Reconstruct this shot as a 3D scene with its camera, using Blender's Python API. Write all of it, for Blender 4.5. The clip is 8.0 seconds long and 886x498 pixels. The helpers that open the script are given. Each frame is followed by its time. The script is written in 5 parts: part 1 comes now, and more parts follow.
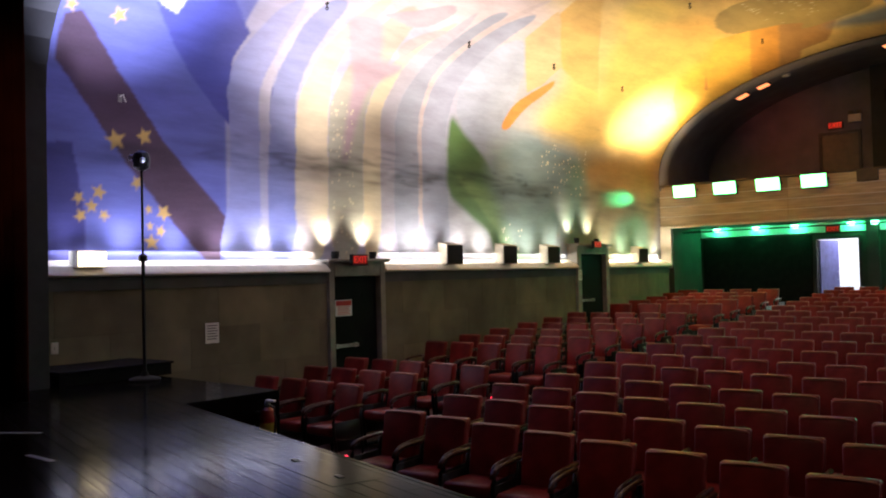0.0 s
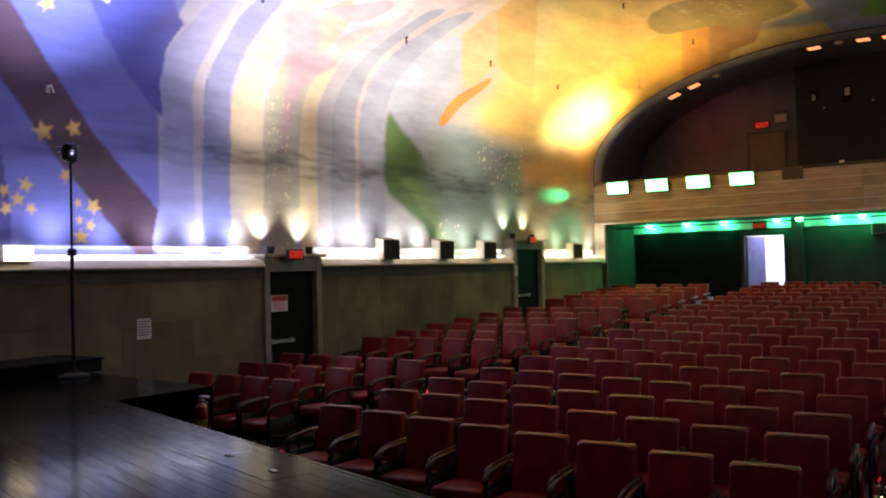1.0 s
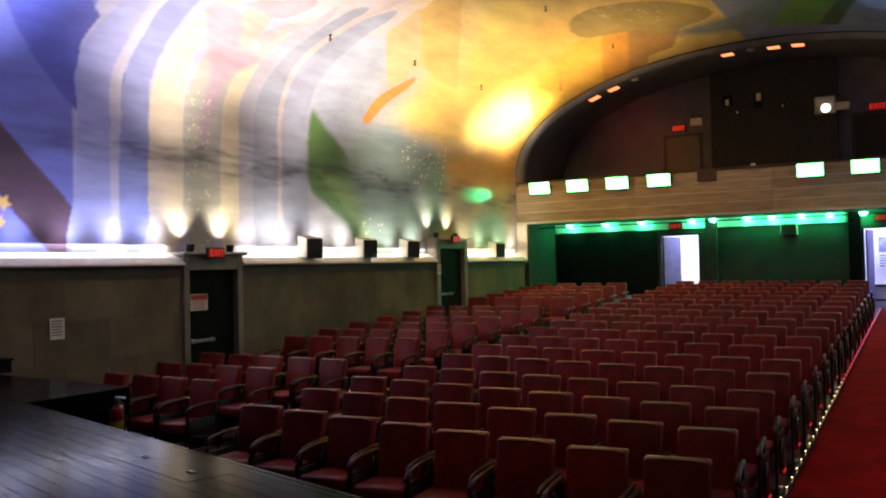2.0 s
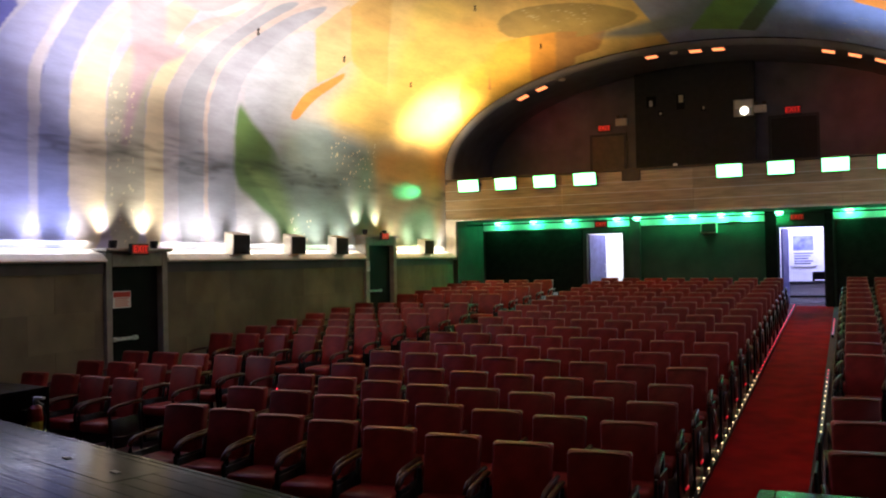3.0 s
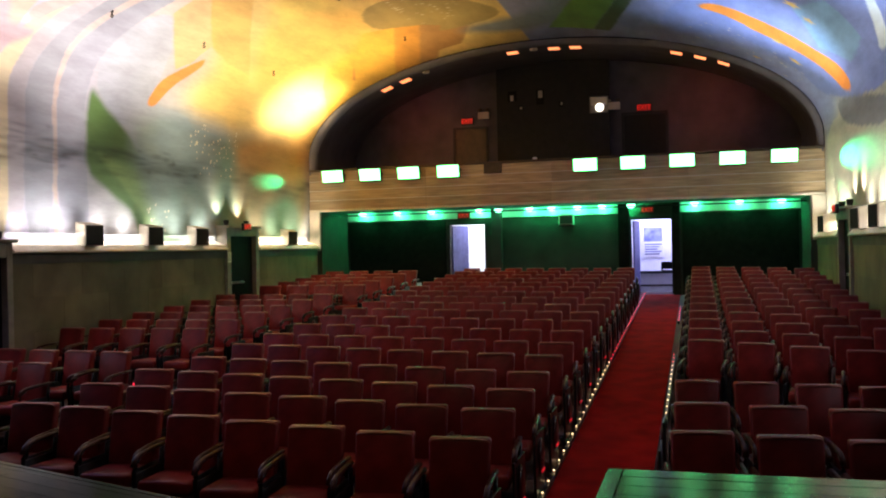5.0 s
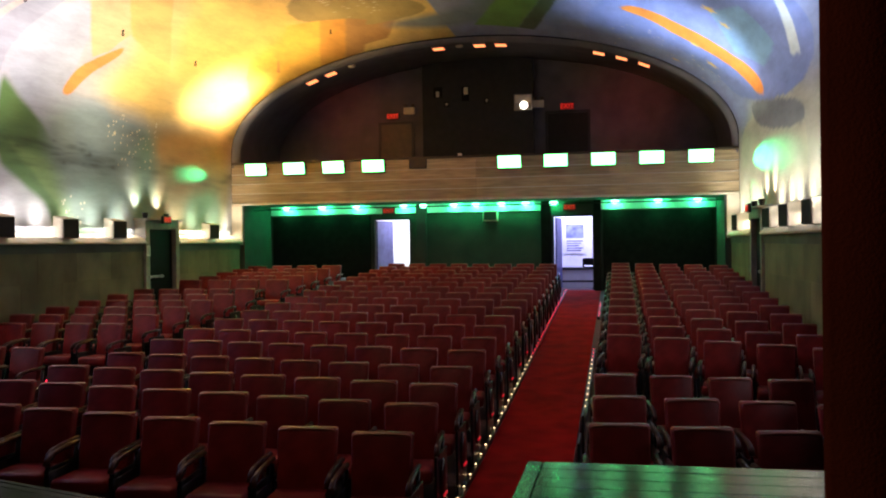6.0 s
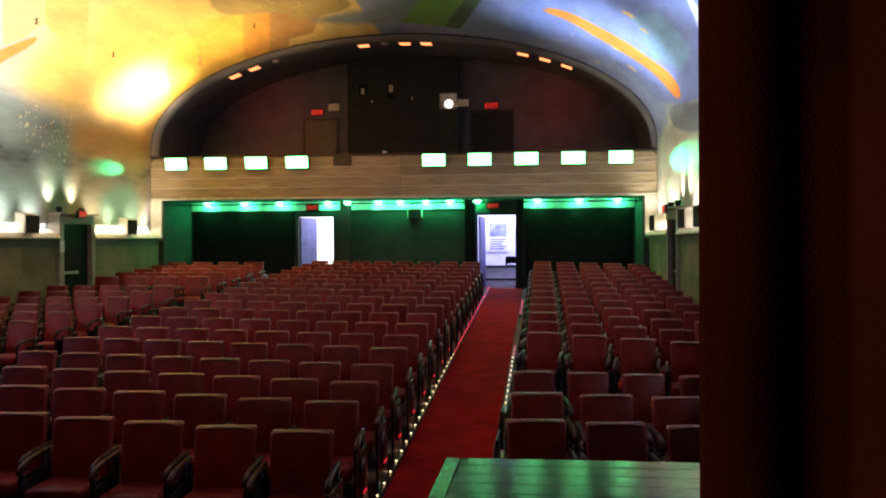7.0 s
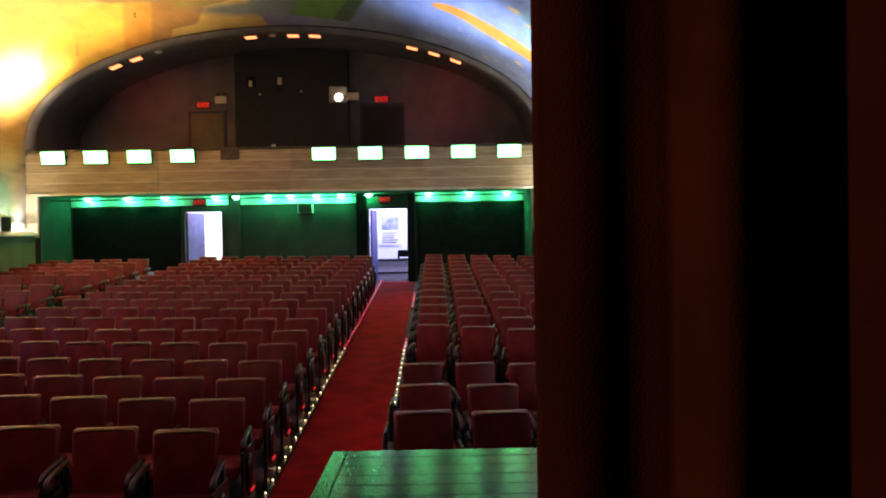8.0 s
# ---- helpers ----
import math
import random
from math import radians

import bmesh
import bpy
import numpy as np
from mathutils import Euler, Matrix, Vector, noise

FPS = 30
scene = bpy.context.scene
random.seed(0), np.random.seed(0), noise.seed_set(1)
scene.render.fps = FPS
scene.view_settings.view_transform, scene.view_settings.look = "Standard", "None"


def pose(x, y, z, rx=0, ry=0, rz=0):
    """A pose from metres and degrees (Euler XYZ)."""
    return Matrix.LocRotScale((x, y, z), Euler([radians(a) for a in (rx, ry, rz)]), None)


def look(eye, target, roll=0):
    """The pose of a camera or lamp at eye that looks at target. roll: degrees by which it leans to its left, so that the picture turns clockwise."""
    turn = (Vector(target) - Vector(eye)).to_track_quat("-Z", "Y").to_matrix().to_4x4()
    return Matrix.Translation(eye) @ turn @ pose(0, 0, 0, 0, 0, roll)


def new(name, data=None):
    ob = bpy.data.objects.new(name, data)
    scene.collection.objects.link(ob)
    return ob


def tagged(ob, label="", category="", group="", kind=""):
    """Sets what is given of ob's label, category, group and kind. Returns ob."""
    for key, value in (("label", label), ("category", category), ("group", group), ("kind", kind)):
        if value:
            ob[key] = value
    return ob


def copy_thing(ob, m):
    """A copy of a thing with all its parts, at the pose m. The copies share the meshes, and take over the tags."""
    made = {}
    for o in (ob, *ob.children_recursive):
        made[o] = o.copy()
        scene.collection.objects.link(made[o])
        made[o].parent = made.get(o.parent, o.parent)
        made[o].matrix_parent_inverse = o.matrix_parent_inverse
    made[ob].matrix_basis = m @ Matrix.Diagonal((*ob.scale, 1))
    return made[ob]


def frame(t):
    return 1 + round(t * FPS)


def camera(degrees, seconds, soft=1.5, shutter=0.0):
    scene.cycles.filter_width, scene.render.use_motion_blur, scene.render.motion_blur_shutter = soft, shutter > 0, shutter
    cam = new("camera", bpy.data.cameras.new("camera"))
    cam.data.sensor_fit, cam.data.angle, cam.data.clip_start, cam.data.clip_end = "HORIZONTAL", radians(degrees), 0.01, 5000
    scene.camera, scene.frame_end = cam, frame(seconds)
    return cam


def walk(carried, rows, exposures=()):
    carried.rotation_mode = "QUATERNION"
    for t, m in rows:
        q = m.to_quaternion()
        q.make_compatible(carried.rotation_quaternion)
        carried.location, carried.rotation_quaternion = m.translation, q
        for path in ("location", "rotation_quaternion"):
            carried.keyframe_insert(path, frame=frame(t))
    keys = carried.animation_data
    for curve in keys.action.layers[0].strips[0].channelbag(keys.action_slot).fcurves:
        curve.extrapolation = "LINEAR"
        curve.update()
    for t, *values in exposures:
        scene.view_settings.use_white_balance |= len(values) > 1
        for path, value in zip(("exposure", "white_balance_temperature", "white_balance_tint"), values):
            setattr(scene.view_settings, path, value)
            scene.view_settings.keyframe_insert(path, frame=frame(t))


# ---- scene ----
cam = camera(52.8, 8.0, soft=2.0)


def aim(x, y, z, yaw, pitch, roll):
    """Pose from a place, a yaw to the left of +y, a pitch and a lean, in degrees."""
    a, p = radians(yaw), radians(pitch)
    way = Vector((-math.sin(a) * math.cos(p), math.cos(a) * math.cos(p), math.sin(p)))
    return look((x, y, z), Vector((x, y, z)) + way * 5, roll)


PATH = [
    (0.0, 0.000, 0.000, 2.500, 37.93, 1.76, -1.48), (0.5, 0.015, -0.011, 2.494, 36.73, 1.58, -1.73),
    (1.0, 0.038, -0.026, 2.494, 33.94, 1.37, -1.45), (1.5, 0.053, -0.040, 2.495, 31.38, 1.29, -1.36),
    (3.0, 0.099, -0.100, 2.506, 24.53, 0.84, -1.20), (3.5, 0.111, -0.135, 2.516, 22.28, 0.73, -1.06),
    (4.0, 0.124, -0.154, 2.518, 20.26, 0.57, -0.93), (4.5, 0.137, -0.165, 2.518, 18.14, 0.31, -1.08),
    (6.0, 0.153, -0.202, 2.522, 11.07, -0.36, -0.81), (6.5, 0.174, -0.222, 2.531, 8.61, -0.45, -0.19),
    (7.0, 0.193, -0.245, 2.532, 6.28, -0.58, -0.35), (7.5, 0.226, -0.265, 2.537, 3.20, -0.79, -0.52),
    (8.0, 0.264, -0.284, 2.532, -0.48, -1.07, -0.96)]
walk(cam, [(r[0], aim(*r[1:])) for r in PATH], exposures=[(0.0, 0.0), (4.5, 0.0), (6.0, 0.12), (7.0, 0.30), (8.0, 0.45)])

# ---- world and lights ----
world = bpy.data.worlds.new("world")
world.use_nodes = True
world.node_tree.nodes["Background"].inputs[0].default_value = (0.02, 0.02, 0.025, 1)
world.node_tree.nodes["Background"].inputs[1].default_value = 0.05
scene.world = world

# plan of the hall
XC, AW, BW, ZC = -3.45, 6.48, 2.78, 4.98      # vault: centre, half width, rise, springing
XL, XR = XC - AW, XC + AW                     # painted walls
LL, LR = XL + 0.20, XR - 0.20                 # lower walls, proud of the painted ones
LEDGE = 2.66
YP, YB, YD, YU = 4.75, 22.10, 24.00, 25.20    # proscenium, balcony front, rear wall, upper rear wall
STAGE = 1.45


def floor_z(y):
    return 0.158 + 0.055 * (max(y, 4.0) - 5)


def lamp(name, kind, at, target, power, color, **more):
    data = bpy.data.lights.new(name, kind)
    data.energy, data.color = power, color
    for key, value in more.items():
        if key == "spot":
            data.spot_size = radians(value)
        elif key == "blend":
            data.spot_blend = value
        elif key == "radius":
            data.shadow_soft_size = value
        elif key == "size":
            data.shape, data.size, data.size_y = "RECTANGLE", value[0], value[1]
    ob = new(name, data)
    ob.matrix_world = look(at, target)
    return ob


WHITE, WARM, COOL = (1.0, 0.93, 0.85), (1.0, 0.80, 0.52), (0.72, 0.74, 1.0)
# troughs of light behind the ledges
for y0, y1, power, color in ((5.35, 9.5, 40, (0.84, 0.85, 1.0)), (11.0, 17.1, 48, (1.0, 0.93, 0.85)), (18.8, 21.9, 44, (1, 0.88, 0.66))):
    for x, d in ((XL + 0.04, 1), (XR - 0.04, -1)):
        yc = (y0 + y1) / 2
        lamp("ledge_strip_light", "AREA", (x, yc, LEDGE + 0.27), (x + d * 0.05, yc, LEDGE), power * 0.5, color, size=(y1 - y0, 0.05))
# narrow uplights over the side doors
for y in (9.75, 10.6, 17.2, 18.1):
    for x, s in ((XL + 0.13, -1), (XR - 0.13, 1)):
        lamp("door_uplight", "SPOT", (x - s * 0.03, y, 2.93 if y < 12 else 3.27), (x + s * 0.10, y, 4.4), 100, (1.0, 0.86, 0.66), spot=96, blend=1.0, radius=0.05)
# floods that wash the vault, standing out from the wall and aimed at its haunch
for y, power, color, reach, high, wide in ((5.9, 2300, (0.66, 0.68, 1.0), 2.4, 6.9, 66), (9.6, 1120, (1.0, 0.84, 0.70), 1.9, 6.9, 78), (12.6, 950, (1.0, 0.84, 0.68), 1.9, 6.9, 78),
                                           (15.6, 950, (1.0, 0.82, 0.55), 2.3, 6.5, 84)):
    lamp("vault_flood", "SPOT", (XL + reach, y, 2.95), (XL + reach * 0.40, y, high), power, color, spot=wide, blend=1.0, radius=0.12)
for y in (19.7, 20.9):
    lamp("vault_flood", "SPOT", (XL + 1.38, y, 5.45), (XL + 0.70, y, 6.22), 500, (1.0, 0.80, 0.46), spot=124, blend=1.0, radius=0.10)
lamp("vault_flood", "SPOT", (XL + 2.9, 19.4, 4.0), (XL + 2.6, 18.8, 7.6), 1000, (1.0, 0.66, 0.30), spot=120, blend=1.0, radius=0.12)
for y, power, color in ((8.0, 700, (0.6, 0.78, 1.0)), (13.0, 1000, (0.62, 0.80, 1.0)), (18.0, 1500, (0.70, 0.84, 1.0))):
    lamp("vault_flood", "SPOT", (XR - 1.6, y, 2.95), (XR - 1.6, y + 0.2, 6.4), power, color, spot=70, blend=1.0, radius=0.12)
# single uplights along the ledges, standing clear of the speakers
for places, color in (((5.6, 6.3, 7.0, 7.75, 8.5, 9.2), (0.72, 0.72, 1.0)), ((11.25, 11.8, 12.22, 13.15, 13.9, 14.9, 15.55, 16.5), (1.0, 0.91, 0.80)),
                      ((18.95, 19.75, 20.85, 21.6), (1.0, 0.88, 0.66))):
    for y in places:
        lamp("ledge_uplight", "SPOT", (XL + 0.27, y, LEDGE + 0.16), (XL + 0.02, y, 4.1), 74, color, spot=124, blend=1.0, radius=0.18)
        if y > 12:
            lamp("ledge_uplight", "SPOT", (XR - 0.34, y, LEDGE + 0.16), (XR - 0.02, y, 4.2), 120, (0.98, 0.95, 0.80), spot=104, blend=1.0, radius=0.10)
# green wash under and beside the balcony
SOFFIT_LAMPS = (-9.0, -7.95, -6.95, -5.6, -5.05, -4.2, -3.6, -2.9, -2.25, -1.5, 0.1, 1.2, 2.2)
for x in SOFFIT_LAMPS:
    lamp("soffit_wash", "POINT", (x, 23.86, 3.53), (x, 24.0, 3.0), 15, (0.02, 1.0, 0.30), radius=0.05)
for x, wall, y, z, power, wide in ((XL + 0.50, XL, 20.0, 4.29, 1100, 13), (XR - 0.50, XR, 18.6, 4.18, 3000, 11), (XR - 0.50, XR, 19.3, 3.35, 600, 14), (XL + 0.50, XL, 20.3, 3.5, 60, 24)):
    lamp("green_side_beam", "SPOT", (x, 21.9, 4.40), (wall, y, z), power, (0.03, 1.0, 0.34), spot=wide, blend=1.0, radius=0.05)
# lobby behind the rear doors
lamp("lobby_light", "AREA", (-1.0, 25.6, 3.6), (-1.0, 25.7, 1.0), 130, (0.50, 0.50, 1.0), size=(1.6, 1.2))
lamp("lobby_light", "AREA", (-5.9, 25.0, 3.6), (-5.9, 25.1, 1.0), 130, (0.86, 0.88, 1.0), size=(1.2, 0.9))
# balcony interior glow
lamp("balcony_red_light", "SPOT", (-7.8, 23.2, 6.3), (-7.4, 25.2, 6.1), 32, (1.0, 0.10, 0.08), spot=100, blend=1.0, radius=0.05)
lamp("balcony_red_light", "SPOT", (0.6, 23.2, 6.4), (0.5, 25.2, 6.2), 32, (1.0, 0.10, 0.08), spot=100, blend=1.0, radius=0.05)
# orange downlights set in the edge of the recess, over the rear rows
RECESS_LAMPS = (-7.81, -7.28, -4.35, -3.27, -2.72, -0.24, 0.32, 0.87)
for x in RECESS_LAMPS:
    z = ZC + (BW - 0.03) * 0.965 * math.sqrt(max(0, 1 - ((x - XC) / (AW * 0.98)) ** 2))
    lamp("recess_downlight", "SPOT", (x, 22.50, z - 0.09), (x, 19.0, 0.9), 135, (1.0, 0.42, 0.13), spot=80, blend=1.0, radius=0.10)
# unseen seat fill: lamps added over the front rows and behind the proscenium head
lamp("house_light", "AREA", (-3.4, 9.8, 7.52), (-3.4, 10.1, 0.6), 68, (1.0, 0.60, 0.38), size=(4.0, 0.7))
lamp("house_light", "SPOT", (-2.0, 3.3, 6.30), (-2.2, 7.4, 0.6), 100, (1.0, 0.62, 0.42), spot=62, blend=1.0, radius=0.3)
# unseen lamps added to light the two side curtains
lamp("stage_work_light", "SPOT", (-5.8, -1.1, 4.6), (0.9, 0.9, 2.5), 470, (1.0, 0.55, 0.30), spot=40, blend=1.0, radius=0.08)
lamp("stage_work_light", "SPOT", (-3.5, -3.0, 5.6), (-8.7, 4.0, 3.8), 260, (1.0, 0.50, 0.28), spot=18, blend=1.0, radius=0.08)


# ---- materials ----
def material(name, color, rough=0.6, metal=0.0, vary=0.25, scale=6.0, bump=0.15, grain=60.0, coat=0.0, spec=0.5, emit=None, power=0.0, stretch=(1, 1, 1), tint=None):
    m = bpy.data.materials.new(name)
    m.use_nodes = True
    nt = m.node_tree
    b = nt.nodes["Principled BSDF"]
    b.inputs["Roughness"].default_value = rough
    b.inputs["Metallic"].default_value = metal
    b.inputs["Coat Weight"].default_value = coat
    b.inputs["Specular IOR Level"].default_value = spec
    if emit:
        b.inputs["Base Color"].default_value = (*color, 1)
        b.inputs["Emission Color"].default_value = (*emit, 1)
        b.inputs["Emission Strength"].default_value = power
        return m
    co = nt.nodes.new("ShaderNodeTexCoord")
    mp = nt.nodes.new("ShaderNodeMapping")
    mp.inputs["Scale"].default_value = stretch
    nt.links.new(co.outputs["Object"], mp.inputs["Vector"])
    big, fine = nt.nodes.new("ShaderNodeTexNoise"), nt.nodes.new("ShaderNodeTexNoise")
    big.inputs["Scale"].default_value, big.inputs["Detail"].default_value = scale, 6
    fine.inputs["Scale"].default_value, fine.inputs["Detail"].default_value = grain, 4
    for n in (big, fine):
        nt.links.new(mp.outputs[0], n.inputs["Vector"])
    ramp = nt.nodes.new("ShaderNodeValToRGB")
    lo = tuple(c * (1 - vary) for c in color)
    hi = tint or tuple(min(1, c * (1 + vary)) for c in color)
    ramp.color_ramp.elements[0].position, ramp.color_ramp.elements[1].position = 0.3, 0.7
    ramp.color_ramp.elements[0].color, ramp.color_ramp.elements[1].color = (*lo, 1), (*hi, 1)
    nt.links.new(big.outputs["Fac"], ramp.inputs[0])
    info = nt.nodes.new("ShaderNodeObjectInfo")
    val = nt.nodes.new("ShaderNodeMapRange")
    val.inputs[3].default_value, val.inputs[4].default_value = 1 - vary * 0.6, 1 + vary * 0.6
    nt.links.new(info.outputs["Random"], val.inputs[0])
    hsv = nt.nodes.new("ShaderNodeHueSaturation")
    nt.links.new(ramp.outputs[0], hsv.inputs["Color"])
    nt.links.new(val.outputs[0], hsv.inputs["Value"])
    nt.links.new(hsv.outputs[0], b.inputs["Base Color"])
    rr = nt.nodes.new("ShaderNodeMapRange")
    rr.inputs[3].default_value, rr.inputs[4].default_value = max(0.03, rough - 0.12), min(1, rough + 0.12)
    nt.links.new(fine.outputs["Fac"], rr.inputs[0])
    nt.links.new(rr.outputs[0], b.inputs["Roughness"])
    if bump:
        bp = nt.nodes.new("ShaderNodeBump")
        bp.inputs["Strength"].default_value, bp.inputs["Distance"].default_value = bump, 0.01
        nt.links.new(fine.outputs["Fac"], bp.inputs["Height"])
        nt.links.new(bp.outputs[0], b.inputs["Normal"])
    return m


def mural_material():
    m = material("mural_paint", (0.5, 0.5, 0.5), 0.75, bump=0.08, grain=30)
    nt = m.node_tree
    b = nt.nodes["Principled BSDF"]
    at = nt.nodes.new("ShaderNodeAttribute")
    at.attribute_name = "paint"
    co = nt.nodes.new("ShaderNodeTexCoord")
    mix = nt.nodes.new("ShaderNodeMix")
    mix.data_type, mix.blend_type = "RGBA", "MULTIPLY"
    mix.inputs["Factor"].default_value = 1.0
    # mottled plaster and damp streaks that run along the wall
    mp = nt.nodes.new("ShaderNodeMapping")
    mp.inputs["Scale"].default_value = (1.0, 0.35, 1.6)
    n = nt.nodes.new("ShaderNodeTexNoise")
    n.inputs["Scale"].default_value, n.inputs["Detail"].default_value = 2.2, 11
    n.inputs["Roughness"].default_value = 0.66
    r = nt.nodes.new("ShaderNodeValToRGB")
    r.color_ramp.elements[0].position, r.color_ramp.elements[0].color = 0.34, (0.74, 0.73, 0.73, 1)
    r.color_ramp.elements[1].position, r.color_ramp.elements[1].color = 0.62, (1, 1, 1, 1)
    nt.links.new(co.outputs["Object"], mp.inputs["Vector"])
    nt.links.new(mp.outputs[0], n.inputs["Vector"])
    nt.links.new(n.outputs["Fac"], r.inputs[0])
    nt.links.new(at.outputs["Color"], mix.inputs["A"])
    nt.links.new(r.outputs[0], mix.inputs["B"])
    nt.links.new(mix.outputs["Result"], b.inputs["Base Color"])
    return m


def board_material():
    """Black floor paint, glossy where feet polished it, brushed along the boards."""
    m = material("worn_black_boards", (0.006, 0.005, 0.005), 0.3, vary=0.3, scale=3, bump=0.0, grain=9, spec=0.02)
    nt = m.node_tree
    b = nt.nodes["Principled BSDF"]
    co = nt.nodes.new("ShaderNodeTexCoord")
    turn = nt.nodes.new("ShaderNodeMapping")
    turn.inputs["Rotation"].default_value = (0, 0, radians(18))
    squash = nt.nodes.new("ShaderNodeMapping")
    squash.inputs["Scale"].default_value = (0.9, 16, 1)
    streak, wear = nt.nodes.new("ShaderNodeTexNoise"), nt.nodes.new("ShaderNodeTexNoise")
    streak.inputs["Scale"].default_value, streak.inputs["Detail"].default_value = 2.2, 7
    wear.inputs["Scale"].default_value, wear.inputs["Detail"].default_value = 1.1, 6
    nt.links.new(co.outputs["Object"], turn.inputs["Vector"])
    nt.links.new(turn.outputs[0], squash.inputs["Vector"])
    nt.links.new(squash.outputs[0], streak.inputs["Vector"])
    nt.links.new(turn.outputs[0], wear.inputs["Vector"])
    mul = nt.nodes.new("ShaderNodeMath")
    mul.operation = "MULTIPLY"
    nt.links.new(streak.outputs["Fac"], mul.inputs[0])
    nt.links.new(wear.outputs["Fac"], mul.inputs[1])
    rr = nt.nodes.new("ShaderNodeMapRange")
    rr.inputs[1].default_value, rr.inputs[2].default_value = 0.15, 0.40
    rr.inputs[3].default_value, rr.inputs[4].default_value = 0.11, 0.22
    nt.links.new(mul.outputs[0], rr.inputs[0])
    nt.links.new(rr.outputs[0], b.inputs["Roughness"])
    bp = nt.nodes.new("ShaderNodeBump")
    bp.inputs["Strength"].default_value, bp.inputs["Distance"].default_value = 0.02, 0.006
    nt.links.new(streak.outputs["Fac"], bp.inputs["Height"])
    nt.links.new(bp.outputs[0], b.inputs["Normal"])
    return m


